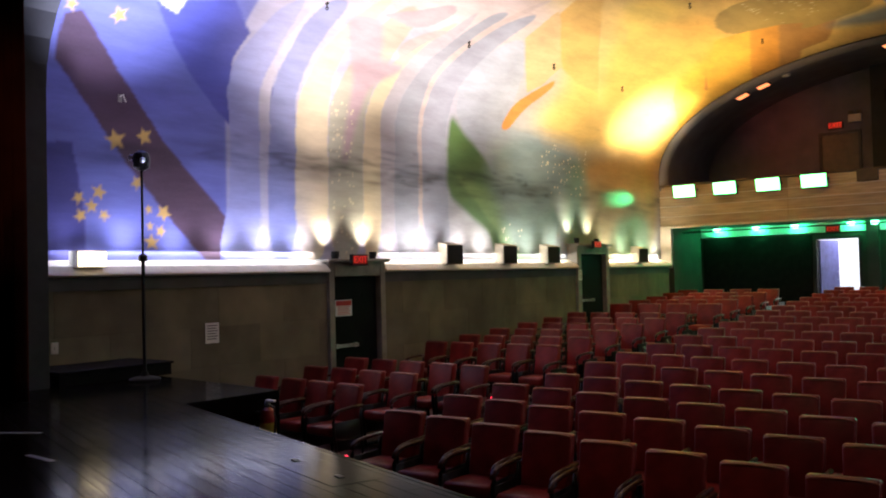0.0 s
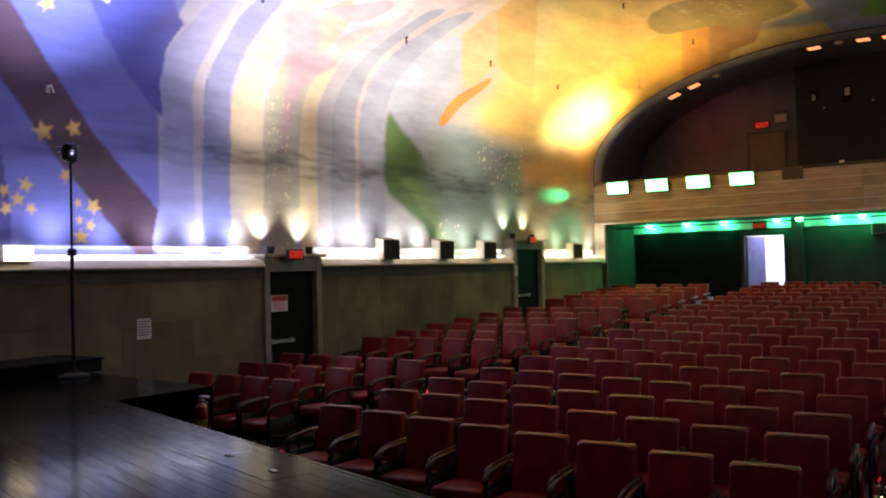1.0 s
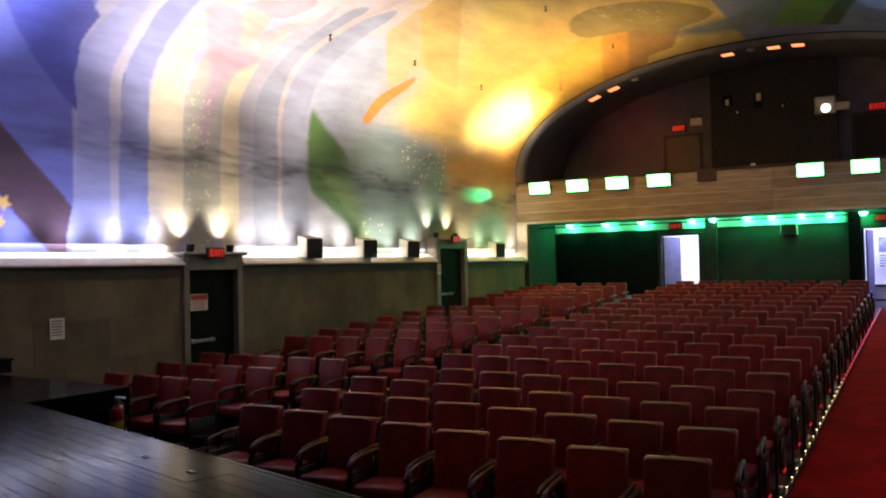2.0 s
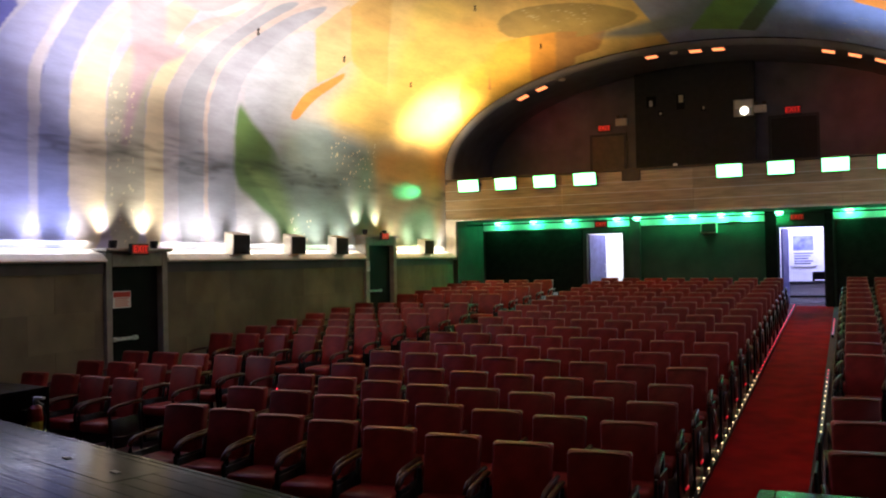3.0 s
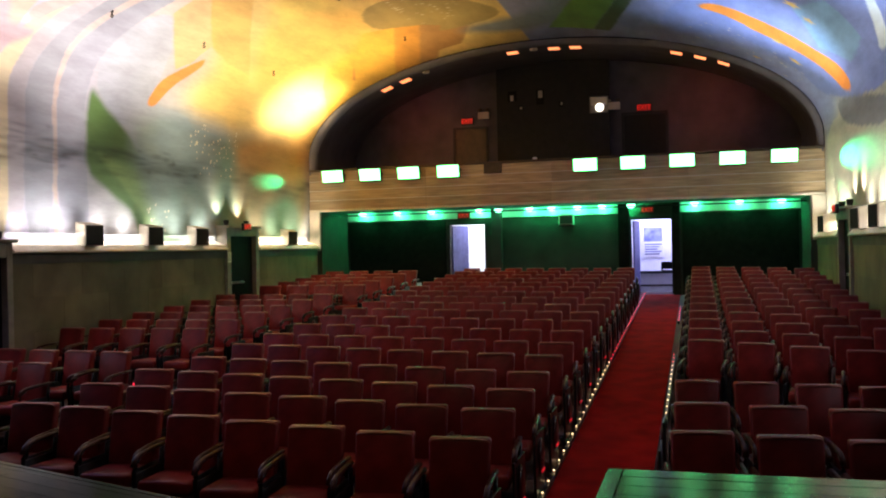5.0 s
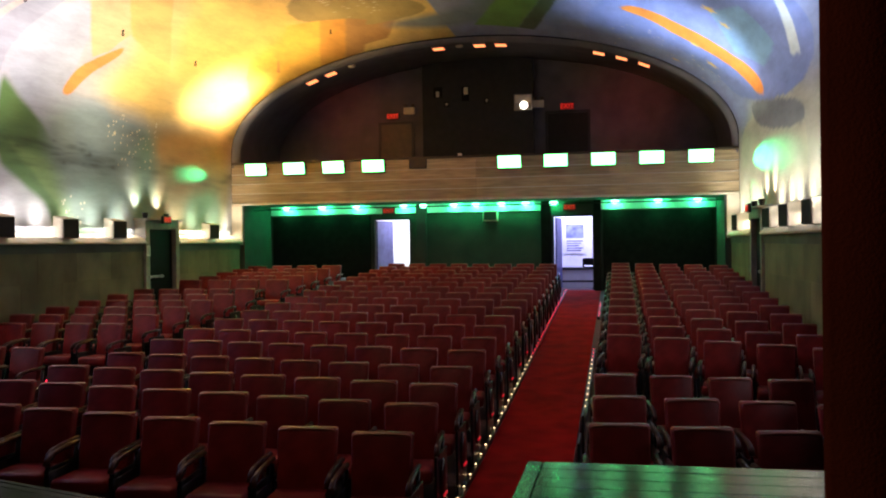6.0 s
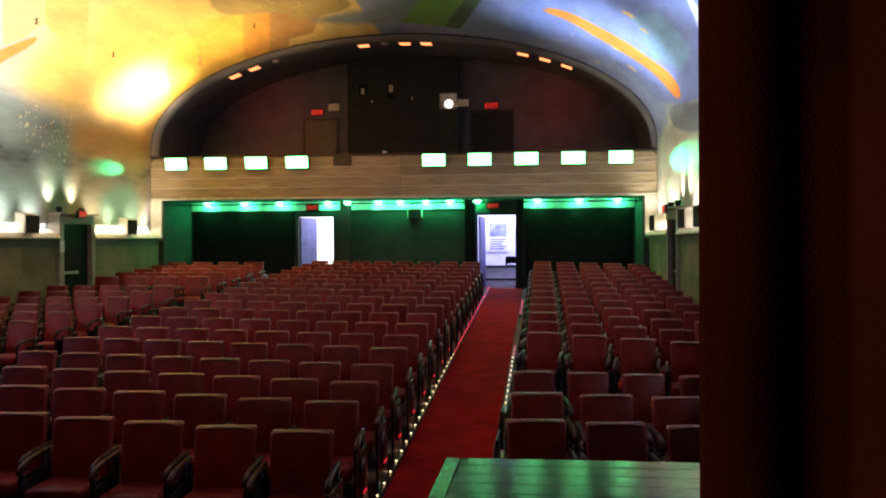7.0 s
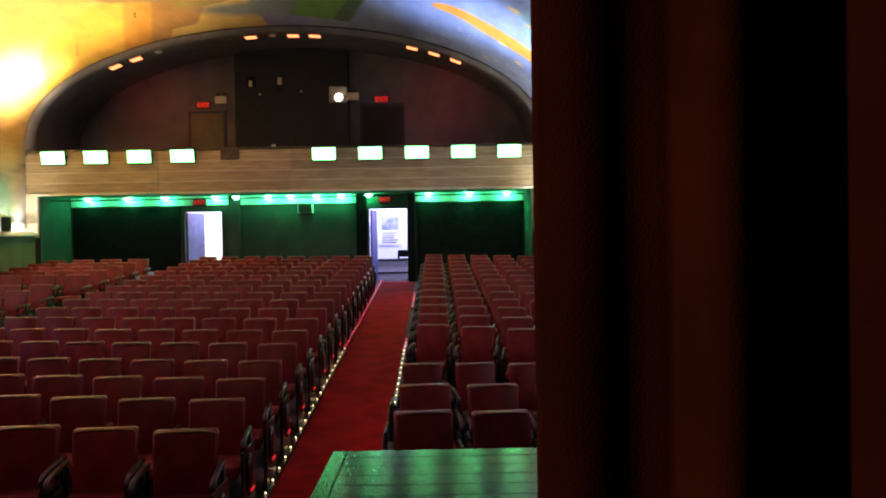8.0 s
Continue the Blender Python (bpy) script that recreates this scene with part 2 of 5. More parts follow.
M = {
    "mural": mural_material(),
    "plaster": material("grey_plaster", (0.15, 0.128, 0.072), 0.8, vary=0.34, scale=1.5, bump=0.2),
    "plaster_dark": material("dark_plaster_band", (0.085, 0.08, 0.07), 0.8, vary=0.25, scale=2),
    "cream": material("cream_paint", (0.62, 0.57, 0.47), 0.5, vary=0.12, scale=4),
    "black": material("black_paint", (0.012, 0.012, 0.014), 0.55, vary=0.4),
    "black_velvet": material("black_velvet", (0.010, 0.010, 0.010), 0.95, vary=0.4, scale=3),
    "door_black": material("black_steel_door", (0.006, 0.006, 0.006), 0.5, vary=0.3, scale=3, spec=0.06),
    "frame_grey": material("door_frame_paint", (0.24, 0.22, 0.18), 0.55, vary=0.2),
    "steel": material("brushed_steel", (0.55, 0.56, 0.57), 0.3, 0.9, vary=0.1),
    "upholstery": material("burgundy_vinyl", (0.170, 0.015, 0.012), 0.38, vary=0.34, scale=5, bump=0.16, grain=120, spec=0.24),
    # paler than the vinyl, standing for light on the seat tops
    "piping": material("painted_edge_light", (0.27, 0.085, 0.055), 0.4, vary=0.35, spec=0.3),
    "arm_wood": material("dark_arm_wood", (0.040, 0.011, 0.008), 0.30, vary=0.35, scale=8, spec=0.22, stretch=(8, 1, 8)),
    "iron": material("black_enamelled_iron", (0.008, 0.008, 0.009), 0.32, 0.0, vary=0.3, spec=0.3),
    # dark red in place of red bulb light on the iron
    "boss": material("boss_red_lit", (0.05, 0.006, 0.006), 0.3, vary=0.3, spec=0.4),
    "carpet": material("red_carpet", (0.30, 0.006, 0.005), 0.95, vary=0.3, scale=3, bump=0.5, grain=300, spec=0.05),
    "floor": material("dark_floor", (0.035, 0.012, 0.012), 0.8, vary=0.3, scale=3),
    "stage": board_material(),
    "stage_side": material("stage_fascia", (0.010, 0.010, 0.011), 0.8, spec=0.1),
    "wood": material("pale_board", (0.40, 0.31, 0.19), 0.5, vary=0.3, scale=3, stretch=(0.6, 6, 8), grain=50),
    "wood_dark": material("black_lacquered_wood", (0.020, 0.052, 0.040), 0.14, vary=0.4, scale=3, spec=0.5, stretch=(0.6, 12, 8), bump=0.05, grain=14),
    "grey": material("grey_arch_paint", (0.13, 0.125, 0.14), 0.6, vary=0.2, scale=2),
    "dark_grey": material("charcoal_paint", (0.078, 0.07, 0.08), 0.75, vary=0.25, scale=2),
    "booth": material("booth_black_paint", (0.010, 0.010, 0.010), 0.8, vary=0.3),
    "green_wall": material("rear_wall_paint", (0.036, 0.046, 0.036), 0.8, vary=0.25, scale=2),
    "rear_dark": material("rear_drape", (0.011, 0.012, 0.011), 0.9, vary=0.3, spec=0.1),
    "speaker": material("pale_speaker_cabinet", (0.55, 0.50, 0.42), 0.55, vary=0.1),
    "grille": material("black_speaker_cloth", (0.012, 0.012, 0.012), 0.9, bump=0.4, grain=250),
    "drape": material("red_brown_drape", (0.055, 0.012, 0.007), 0.85, vary=0.3, scale=3, bump=0.3, grain=220, spec=0.1),
    "paper": material("white_paper", (0.75, 0.74, 0.70), 0.8, vary=0.05),
    "red_print": material("red_print", (0.55, 0.06, 0.04), 0.7, vary=0.1),
    "ink": material("black_ink", (0.04, 0.04, 0.04), 0.7),
    "exit_face": material("exit_sign_red", (0.5, 0.01, 0.01), 0.4, emit=(1.0, 0.04, 0.03), power=0.02),
    "exit_text": material("exit_sign_letters", (0.9, 0.05, 0.04), 0.4, emit=(1.0, 0.03, 0.02), power=0.55),
    "flood_lens": material("green_white_led", (0.9, 1, 0.9), 0.3, emit=(0.16, 1.0, 0.28), power=6.2),
    "green_led": material("green_led", (0.2, 1, 0.5), 0.3, emit=(0.22, 1.0, 0.50), power=12.0),
    "orange_led": material("orange_downlight", (1, 0.5, 0.3), 0.3, emit=(1.0, 0.28, 0.10), power=1.9),
    "bead_red": material("red_aisle_bulb", (1, 0.1, 0.1), 0.3, emit=(1.0, 0.02, 0.06), power=4.0),
    # glow for the red light that falls on the row-end bosses
    "aisle_lamp": material("red_boss_glow", (0.6, 0.02, 0.02), 0.4, emit=(1.0, 0.02, 0.04), power=0.4),
    "bead_warm": material("warm_aisle_bulb", (1, 0.9, 0.7), 0.3, emit=(1.0, 0.62, 0.32), power=5.0),
    "projector_lens": material("projector_lamp", (1, 1, 1), 0.3, emit=(1.0, 0.92, 0.8), power=4.0),
    "light_box": material("light_box_diffuser", (0.9, 0.88, 0.8), 0.4, emit=(1.0, 0.80, 0.52), power=7.0),
    "lobby_wall": material("white_lobby_paint", (0.78, 0.78, 0.80), 0.7, vary=0.05),
    "poster": material("blue_poster_print", (0.16, 0.18, 0.32), 0.5, vary=0.6, scale=5),
    "red_tank": material("extinguisher_red", (0.5, 0.03, 0.02), 0.3, coat=0.5),
    "yellow": material("yellow_label", (0.75, 0.55, 0.06), 0.5),
    "blue_door": material("door_leaf_paint", (0.07, 0.07, 0.20), 0.5),
    "gold": material("gilt", (0.6, 0.4, 0.12), 0.35, 0.8),
    "brown": material("walnut_frame", (0.06, 0.042, 0.022), 0.5, vary=0.3),
}


# ---- mesh helpers ----
def link(name, bm, mat, parent=None, label="", smooth=False):
    me = bpy.data.meshes.new(name)
    bmesh.ops.recalc_face_normals(bm, faces=bm.faces)
    bm.to_mesh(me)
    bm.free()
    me.materials.append(mat)
    if smooth:
        me.polygons.foreach_set("use_smooth", [True] * len(me.polygons))
    ob = new(name, me)
    if parent:
        ob.parent = parent
    if label:
        ob["label"] = label
    return ob


def part(name, bm, mat, parent, label="", smooth=False):
    return link(name, bm, mat, parent, label, smooth)


def thing(name, at=(0, 0, 0), turn=0):
    ob = new(name)
    ob.matrix_world = pose(*at, 0, 0, turn)
    return ob


def block(x0, y0, z0, x1, y1, z1, bevel=0.0, segments=2, bm=None):
    """A box between two corners, its edges rounded by bevel; added to bm if given."""
    one = bmesh.new()
    bmesh.ops.create_cube(one, size=1)
    bmesh.ops.scale(one, vec=(x1 - x0, y1 - y0, z1 - z0), verts=one.verts)
    bmesh.ops.translate(one, vec=((x0 + x1) / 2, (y0 + y1) / 2, (z0 + z1) / 2), verts=one.verts)
    if bevel:
        bmesh.ops.bevel(one, geom=one.edges[:], offset=bevel, segments=segments, affect="EDGES", profile=0.5)
    if bm is None:
        return one
    tmp = bpy.data.meshes.new("tmp")
    one.to_mesh(tmp)
    one.free()
    bm.from_mesh(tmp)
    bpy.data.meshes.remove(tmp)
    return bm


def prism(points, z0, z1, bm=None):
    """An upright prism over a plan polygon; z0 and z1 may be functions of (x, y)."""
    bm = bm or bmesh.new()
    f0 = z0 if callable(z0) else (lambda x, y: z0)
    f1 = z1 if callable(z1) else (lambda x, y: z1)
    lo = [bm.verts.new((x, y, f0(x, y))) for x, y in points]
    hi = [bm.verts.new((x, y, f1(x, y))) for x, y in points]
    n = len(points)
    bm.faces.new(lo[::-1])
    bm.faces.new(hi)
    for i in range(n):
        bm.faces.new((lo[i], lo[(i + 1) % n], hi[(i + 1) % n], hi[i]))
    return bm


def sweep_y(profile, y0, y1, bm=None):
    """A profile in (x, z) drawn out along y, closed at its ends."""
    bm = bm or bmesh.new()
    a = [bm.verts.new((x, y0, z)) for x, z in profile]
    b = [bm.verts.new((x, y1, z)) for x, z in profile]
    n = len(profile)
    bm.faces.new(a)
    bm.faces.new(b[::-1])
    for i in range(n):
        bm.faces.new((a[i], b[i], b[(i + 1) % n], a[(i + 1) % n]))
    return bm


def tube(points, radius, sides=8, bm=None, flat=1.0):
    """A rod along points with a round or flattened section."""
    bm = bm or bmesh.new()
    pts = [Vector(p) for p in points]
    rings = []
    for i, p in enumerate(pts):
        d = (pts[min(i + 1, len(pts) - 1)] - pts[max(i - 1, 0)]).normalized()
        side = d.cross(Vector((0, 0, 1))) if abs(d.z) < 0.95 else d.cross(Vector((0, 1, 0)))
        side.normalize()
        up = side.cross(d)
        rings.append([bm.verts.new(p + radius * (math.cos(a) * side + flat * math.sin(a) * up)) for a in (2 * math.pi * k / sides for k in range(sides))])
    for r, s in zip(rings, rings[1:]):
        for k in range(sides):
            bm.faces.new((r[k], r[(k + 1) % sides], s[(k + 1) % sides], s[k]))
    bm.faces.new(rings[0][::-1])
    bm.faces.new(rings[-1])
    return bm


def turned(profile, sides=16, bm=None, at=(0, 0, 0)):
    """A lathe shape from (radius, height) pairs."""
    bm = bm or bmesh.new()
    rings = [[bm.verts.new((at[0] + r * math.cos(2 * math.pi * k / sides), at[1] + r * math.sin(2 * math.pi * k / sides), at[2] + z)) for k in range(sides)] for r, z in profile]
    for r, s in zip(rings, rings[1:]):
        for k in range(sides):
            bm.faces.new((r[k], r[(k + 1) % sides], s[(k + 1) % sides], s[k]))
    bm.faces.new(rings[0][::-1])
    bm.faces.new(rings[-1])
    return bm


def structure(ob, label, category):
    return tagged(ob, label, category, kind="structure")


def text_part(words, size, depth, mat, parent, m):
    cu = bpy.data.curves.new("letters", "FONT")
    cu.body, cu.size, cu.extrude, cu.align_x, cu.align_y = words, size, depth, "CENTER", "CENTER"
    tmp = bpy.data.objects.new("letters_source", cu)
    scene.collection.objects.link(tmp)
    me = bpy.data.meshes.new_from_object(tmp.evaluated_get(bpy.context.evaluated_depsgraph_get()))
    bpy.data.objects.remove(tmp)
    me.materials.clear()
    me.materials.append(mat)
    ob = new("letters", me)
    ob.parent = parent
    ob.matrix_local = m
    return ob


# ---- painted walls and vault ----
# painted fields as outlines of (place along the hall, way up over the vault from the ledge)
MURAL = [
    ("ribbon", [(5.45,3.01),(5.64,3.10),(6.00,2.77),(6.38,2.34),(6.89,1.64),(7.89,0.69),(7.76,0.08),(7.52,0.08),(6.41,1.26),(5.92,1.85),(5.42,2.47)]),
    ("base_dark", [(5.3,1.48),(5.64,1.51),(5.79,0.52),(5.81,0.07),(5.3,0.07)]),
    ("deep", [(6.50,3.44),(7.57,3.73),(8.03,3.31),(7.94,2.92),(7.97,2.56),(7.97,1.98),(7.34,2.55),(6.94,2.96)]),
    ("deep2", [(8.69,2.68),(9.20,2.37),(9.16,0.86),(8.71,1.17)]),
    ("lav", [(7.7,0.07),(7.9,0.68),(8.0,1.84),(7.9,2.62),(8.1,3.32),(8.4,3.98),(8.7,4.09),(8.6,2.90),(8.5,2.23),(8.5,0.07)]),
    ("white", [(8.50,0.07),(8.51,1.90),(8.50,2.46),(8.56,2.82),(8.77,3.70),(8.83,4.04),(8.92,4.13),(8.95,3.75),(8.74,2.90),(8.72,2.54),(8.73,1.92),(8.66,0.07)]),
    ("blue", [(8.6,0.07),(8.7,2.24),(8.8,3.02),(8.9,4.13),(9.4,4.32),(9.3,3.31),(9.2,2.66),(9.2,0.06)]),
    ("cream", [(9.15,0.06),(9.21,2.21),(9.31,2.72),(9.40,3.26),(9.54,3.79),(9.8,4.45),(10.1,4.5),(9.97,3.76),(9.84,3.26),(9.91,2.29),(9.84,0.06)]),
    ("sage", [(9.84,0.06),(9.91,2.29),(9.94,2.64),(10.09,3.15),(10.3,4.58),(10.9,4.4),(10.82,2.89),(10.72,2.40),(10.69,1.97),(10.62,0.06)]),
    ("cream2", [(10.62,0.06),(10.69,1.97),(10.74,2.40),(10.82,2.89),(11.01,3.68),(11.55,4.48),(11.69,4.44),(11.30,3.67),(11.19,2.89),(11.13,2.50),(11.12,2.01),(11.07,0.06)]),
    ("lav2", [(11.07,0.06),(11.12,2.01),(11.13,2.50),(11.19,2.89),(11.30,3.67),(11.69,4.44),(11.85,4.94),(11.95,4.3),(11.64,3.37),(11.54,2.94),(11.50,2.49),(11.39,0.06)]),
    ("greyblue", [(11.39,0.06),(11.50,2.49),(11.54,2.94),(11.64,3.37),(11.95,4.3),(12.2,5.0),(12.56,5.01),(12.22,4.14),(12.05,3.53),(12.06,3.02),(12.12,2.56),(12.07,0.06)]),
    ("pinkline", [(12.07,0.06),(12.12,2.56),(12.06,3.02),(12.05,3.53),(12.22,4.14),(12.56,5.01),(12.88,5.58),(13.03,5.64),(12.73,4.97),(12.38,4.10),(12.20,3.48),(12.18,2.98),(12.23,2.58),(12.18,0.06)]),
    ("greyblue2", [(12.18,0.06),(12.23,2.58),(12.18,2.98),(12.20,3.48),(12.38,4.10),(12.73,4.97),(13.2,5.3),(13.05,4.28),(12.90,3.70),(12.86,3.18),(12.91,2.73),(12.9,1.5),(13.0,0.06)]),
    ("pink", [(9.39,4.03),(10.08,4.19),(10.50,3.71),(10.66,3.39),(11.20,3.50),(11.28,3.34),(10.74,2.97),(10.63,2.56),(10.34,1.76),(10.23,1.59),(10.20,1.69),(10.34,2.52),(10.32,3.03),(9.95,3.38)]),
    ("lilac", [(12.98,2.81),(12.90,3.70),(13.05,4.28),(13.46,4.70),(14.33,4.02),(14.75,3.13),(14.63,2.73),(15.98,2.73),(16.53,2.24),(15.06,1.23),(14.09,2.10)]),
    ("leaf", [(12.98,2.77),(14.09,2.10),(15.06,1.23),(15.58,0.65),(15.69,0.05),(14.49,0.05),(14.20,0.62),(13.01,1.26),(12.91,1.52)]),
    ("leaf2", [(13.19,1.68),(14.52,0.62),(14.62,0.05),(15.69,0.05),(15.58,0.65),(15.06,1.23)]),
    ("teal", [(14.7,2.57),(16.6,2.66),(17.1,0.03),(14.9,0.04),(14.7,1.11),(14.0,1.95)]),
    ("orange", [(14.58,2.70),(14.63,2.94),(14.74,3.25),(15.12,3.66),(15.42,4.0),(15.56,3.78),(15.42,3.52),(15.12,3.16),(14.98,2.86),(14.82,2.68)]),
    ("tan", [(13.46,4.64),(13.43,5.46),(15.24,4.30),(15.16,3.77),(14.89,3.54)]),
    ("panel", [(13.54,5.39),(13.42,5.81),(13.97,6.06),(17.34,3.95),(16.25,4.05),(15.30,4.26)]),
    ("panel2", [(13.97,6.06),(14.41,6.27),(15.94,5.42),(18.39,3.82),(17.46,3.81),(16.6,4.4)]),
    ("flash", [(6.53,3.45),(6.91,3.55),(6.88,3.34),(6.60,3.40)]),
    ("ochre", [(17.2,2.22),(18.5,2.87),(22.0,2.62),(21.9,0.02),(17.1,0.03)]),
    ("yellow2", [(14.3,6.30),(15.6,7.02),(17.7,5.96),(17.2,5.06),(16.4,5.04)]),
    ("dusk", [(14.6,2.6),(17.4,2.75),(18.2,2.2),(17.2,1.3),(15.4,1.2)]),
    ("amber", [(16.4,5.04),(17.7,5.96),(22.8,3.37),(22.0,2.62),(18.5,2.87),(18.1,3.10)]),
    ("umber", [(17.8,2.5),(21.9,2.9),(21.9,1.9),(18.5,1.4)]),
    ("pink2", [(10.05,4.18),(10.64,4.45),(11.17,4.81),(11.47,4.63),(11.06,4.12),(10.23,4.16)]),
    ("pink3", [(10.86,3.64),(10.92,3.89),(11.40,4.26),(11.69,4.26),(11.26,3.81),(11.14,3.52)]),
    ("band1", [(17.8,5.89),(18.5,6.58),(22.1,5.07),(22.8,3.37),(20.4,4.39)]),
    ("band2", [(18.5,6.58),(19.3,7.65),(21.5,6.70),(22.1,5.07)]),
    ("band3", [(19.3,7.65),(19.6,8.58),(21.3,7.92),(21.5,6.70)]),
    ("teal2", [(17.2,2.09),(18.2,2.43),(17.8,0.03),(17.1,0.03)]),
    ("teal3", [(19.4,1.18),(21.5,1.41),(21.4,0.02),(19.3,0.03)]),
    ("gold", [(15.8,5.30),(16.6,6.99),(18.6,6.51),(19.7,4.83),(20.4,3.26),(18.5,3.28),(16.5,4.65)]),
    ("olive", [(16.6,6.99),(17.4,8.68),(19.5,9.65),(20.1,7.66),(18.3,6.50)]),
    ("orange2", [(18.3,6.50),(20.1,7.66),(20.7,6.63),(21.1,5.36),(21.2,4.80)]),
    ("slate", [(20.1,7.66),(19.7,9.99),(18.1,11.05),(18.1,12.13),(21.5,9.94)]),
    ("green", [(21.0,10.15),(18.2,11.17),(18.1,12.07),(21.3,11.17)]),
    ("green2", [(21.3,11.17),(18.1,12.07),(18.0,12.41),(21.5,11.55)]),
    ("blueR", [(18.0,12.41),(14.5,15.87),(19.2,17.14),(20.7,15.78),(21.1,14.12),(21.5,11.55)]),
    ("blueR2", [(17.5,13.20),(12.6,16.35),(14.3,17.65),(20.6,16.83),(20.7,15.99),(19.9,14.47),(21.5,12.59)]),
    ("orangeR", [(18.4,13.49),(17.8,13.89),(18.2,14.87),(18.3,15.94),(17.8,16.53),(17.8,17.06),(18.6,17.00),(19.0,16.40),(19.3,15.10),(18.6,14.16)]),
    ("tealR", [(16.5,15.30),(15.2,15.70),(15.5,16.57),(17.0,16.69),(17.9,16.04)]),
    ("whiteR", [(13.6,15.95),(13.4,16.03),(13.9,16.54),(14.4,17.00),(15.0,16.89),(14.3,16.44)]),
    ("band1", [(18.4,6.37),(18.7,7.03),(22.3,5.78),(22.3,5.19),(22.4,4.60),(19.9,5.49)]),
    ("band2", [(18.7,7.03),(19.0,7.54),(22.2,6.53),(22.3,5.78)]),
    ("band3", [(19.0,7.54),(19.4,7.90),(22.0,7.11),(22.2,6.53)]),
    ("creamR", [(21.7,17.75),(21.2,17.27),(17.3,17.20),(14.3,17.65),(14.3,19.58),(21.8,19.50)]),
    ("greyR", [(19.9,16.92),(16.7,17.34),(14.4,17.72),(14.6,18.14),(19.5,17.54)]),
]
PAINT = {
    "dusk": (0.19, 0.26, 0.31), "umber": (0.40, 0.23, 0.09),
    "tan": (0.62, 0.44, 0.24), "panel": (0.66, 0.42, 0.14), "panel2": (0.72, 0.52, 0.22), "flash": (0.75, 0.74, 0.76),
    "ribbon": (0.10, 0.055, 0.085), "base_dark": (0.07, 0.07, 0.26), "deep": (0.10, 0.11, 0.42), "deep2": (0.10, 0.12, 0.36),
    "lav": (0.36, 0.38, 0.64), "white": (0.52, 0.50, 0.60), "blue": (0.28, 0.31, 0.56), "cream": (0.66, 0.58, 0.45), "sage": (0.43, 0.43, 0.38),
    "cream2": (0.66, 0.57, 0.42), "lav2": (0.44, 0.42, 0.50), "greyblue": (0.34, 0.36, 0.45), "pinkline": (0.56, 0.46, 0.46),
    "greyblue2": (0.35, 0.37, 0.48), "pink": (0.46, 0.35, 0.42), "lilac": (0.40, 0.43, 0.54), "leaf": (0.10, 0.20, 0.06), "leaf2": (0.20, 0.32, 0.10),
    "teal": (0.24, 0.31, 0.31), "orange": (0.70, 0.28, 0.06), "ochre": (0.36, 0.30, 0.19), "yellow2": (0.75, 0.56, 0.16),
    "amber": (0.72, 0.50, 0.17), "gold": (0.70, 0.46, 0.13), "olive": (0.34, 0.26, 0.10), "orange2": (0.55, 0.27, 0.08),
    "slate": (0.18, 0.22, 0.28), "green": (0.16, 0.32, 0.08), "green2": (0.07, 0.11, 0.06), "blueR": (0.24, 0.28, 0.55), "blueR2": (0.20, 0.25, 0.55),
    "pink2": (0.56, 0.36, 0.42), "pink3": (0.60, 0.40, 0.42), "band1": (0.72, 0.44, 0.08), "band2": (0.62, 0.31, 0.06), "band3": (0.40, 0.22, 0.08),
    "teal2": (0.16, 0.28, 0.24), "teal3": (0.20, 0.32, 0.24), "orangeR": (0.80, 0.25, 0.03), "tealR": (0.20, 0.34, 0.54), "whiteR": (0.62, 0.68, 0.74), "creamR": (0.50, 0.47, 0.38), "greyR": (0.22, 0.23, 0.26)}
STARS = [(6.2, 1.60, .15), (6.6, 1.69, .13), (5.7, .85, .09), (5.97, .93, .11), (5.86, .75, .10), (5.72, .64, .09), (6.03, .65, .09), (6.5, 1.09, .10),
         (6.88, .72, .13), (6.69, .34, .12), (6.67, .55, .07), (6.83, .48, .09), (6.66, .76, .07), (6.1, 3.14, .13), (5.5, 3.14, .10),
         (16.3, 15.28, .2), (16.7, 15.64, .14), (19.2, 15.29, .16), (20.0, 15.79, .18), (21.4, 14.99, .13)]


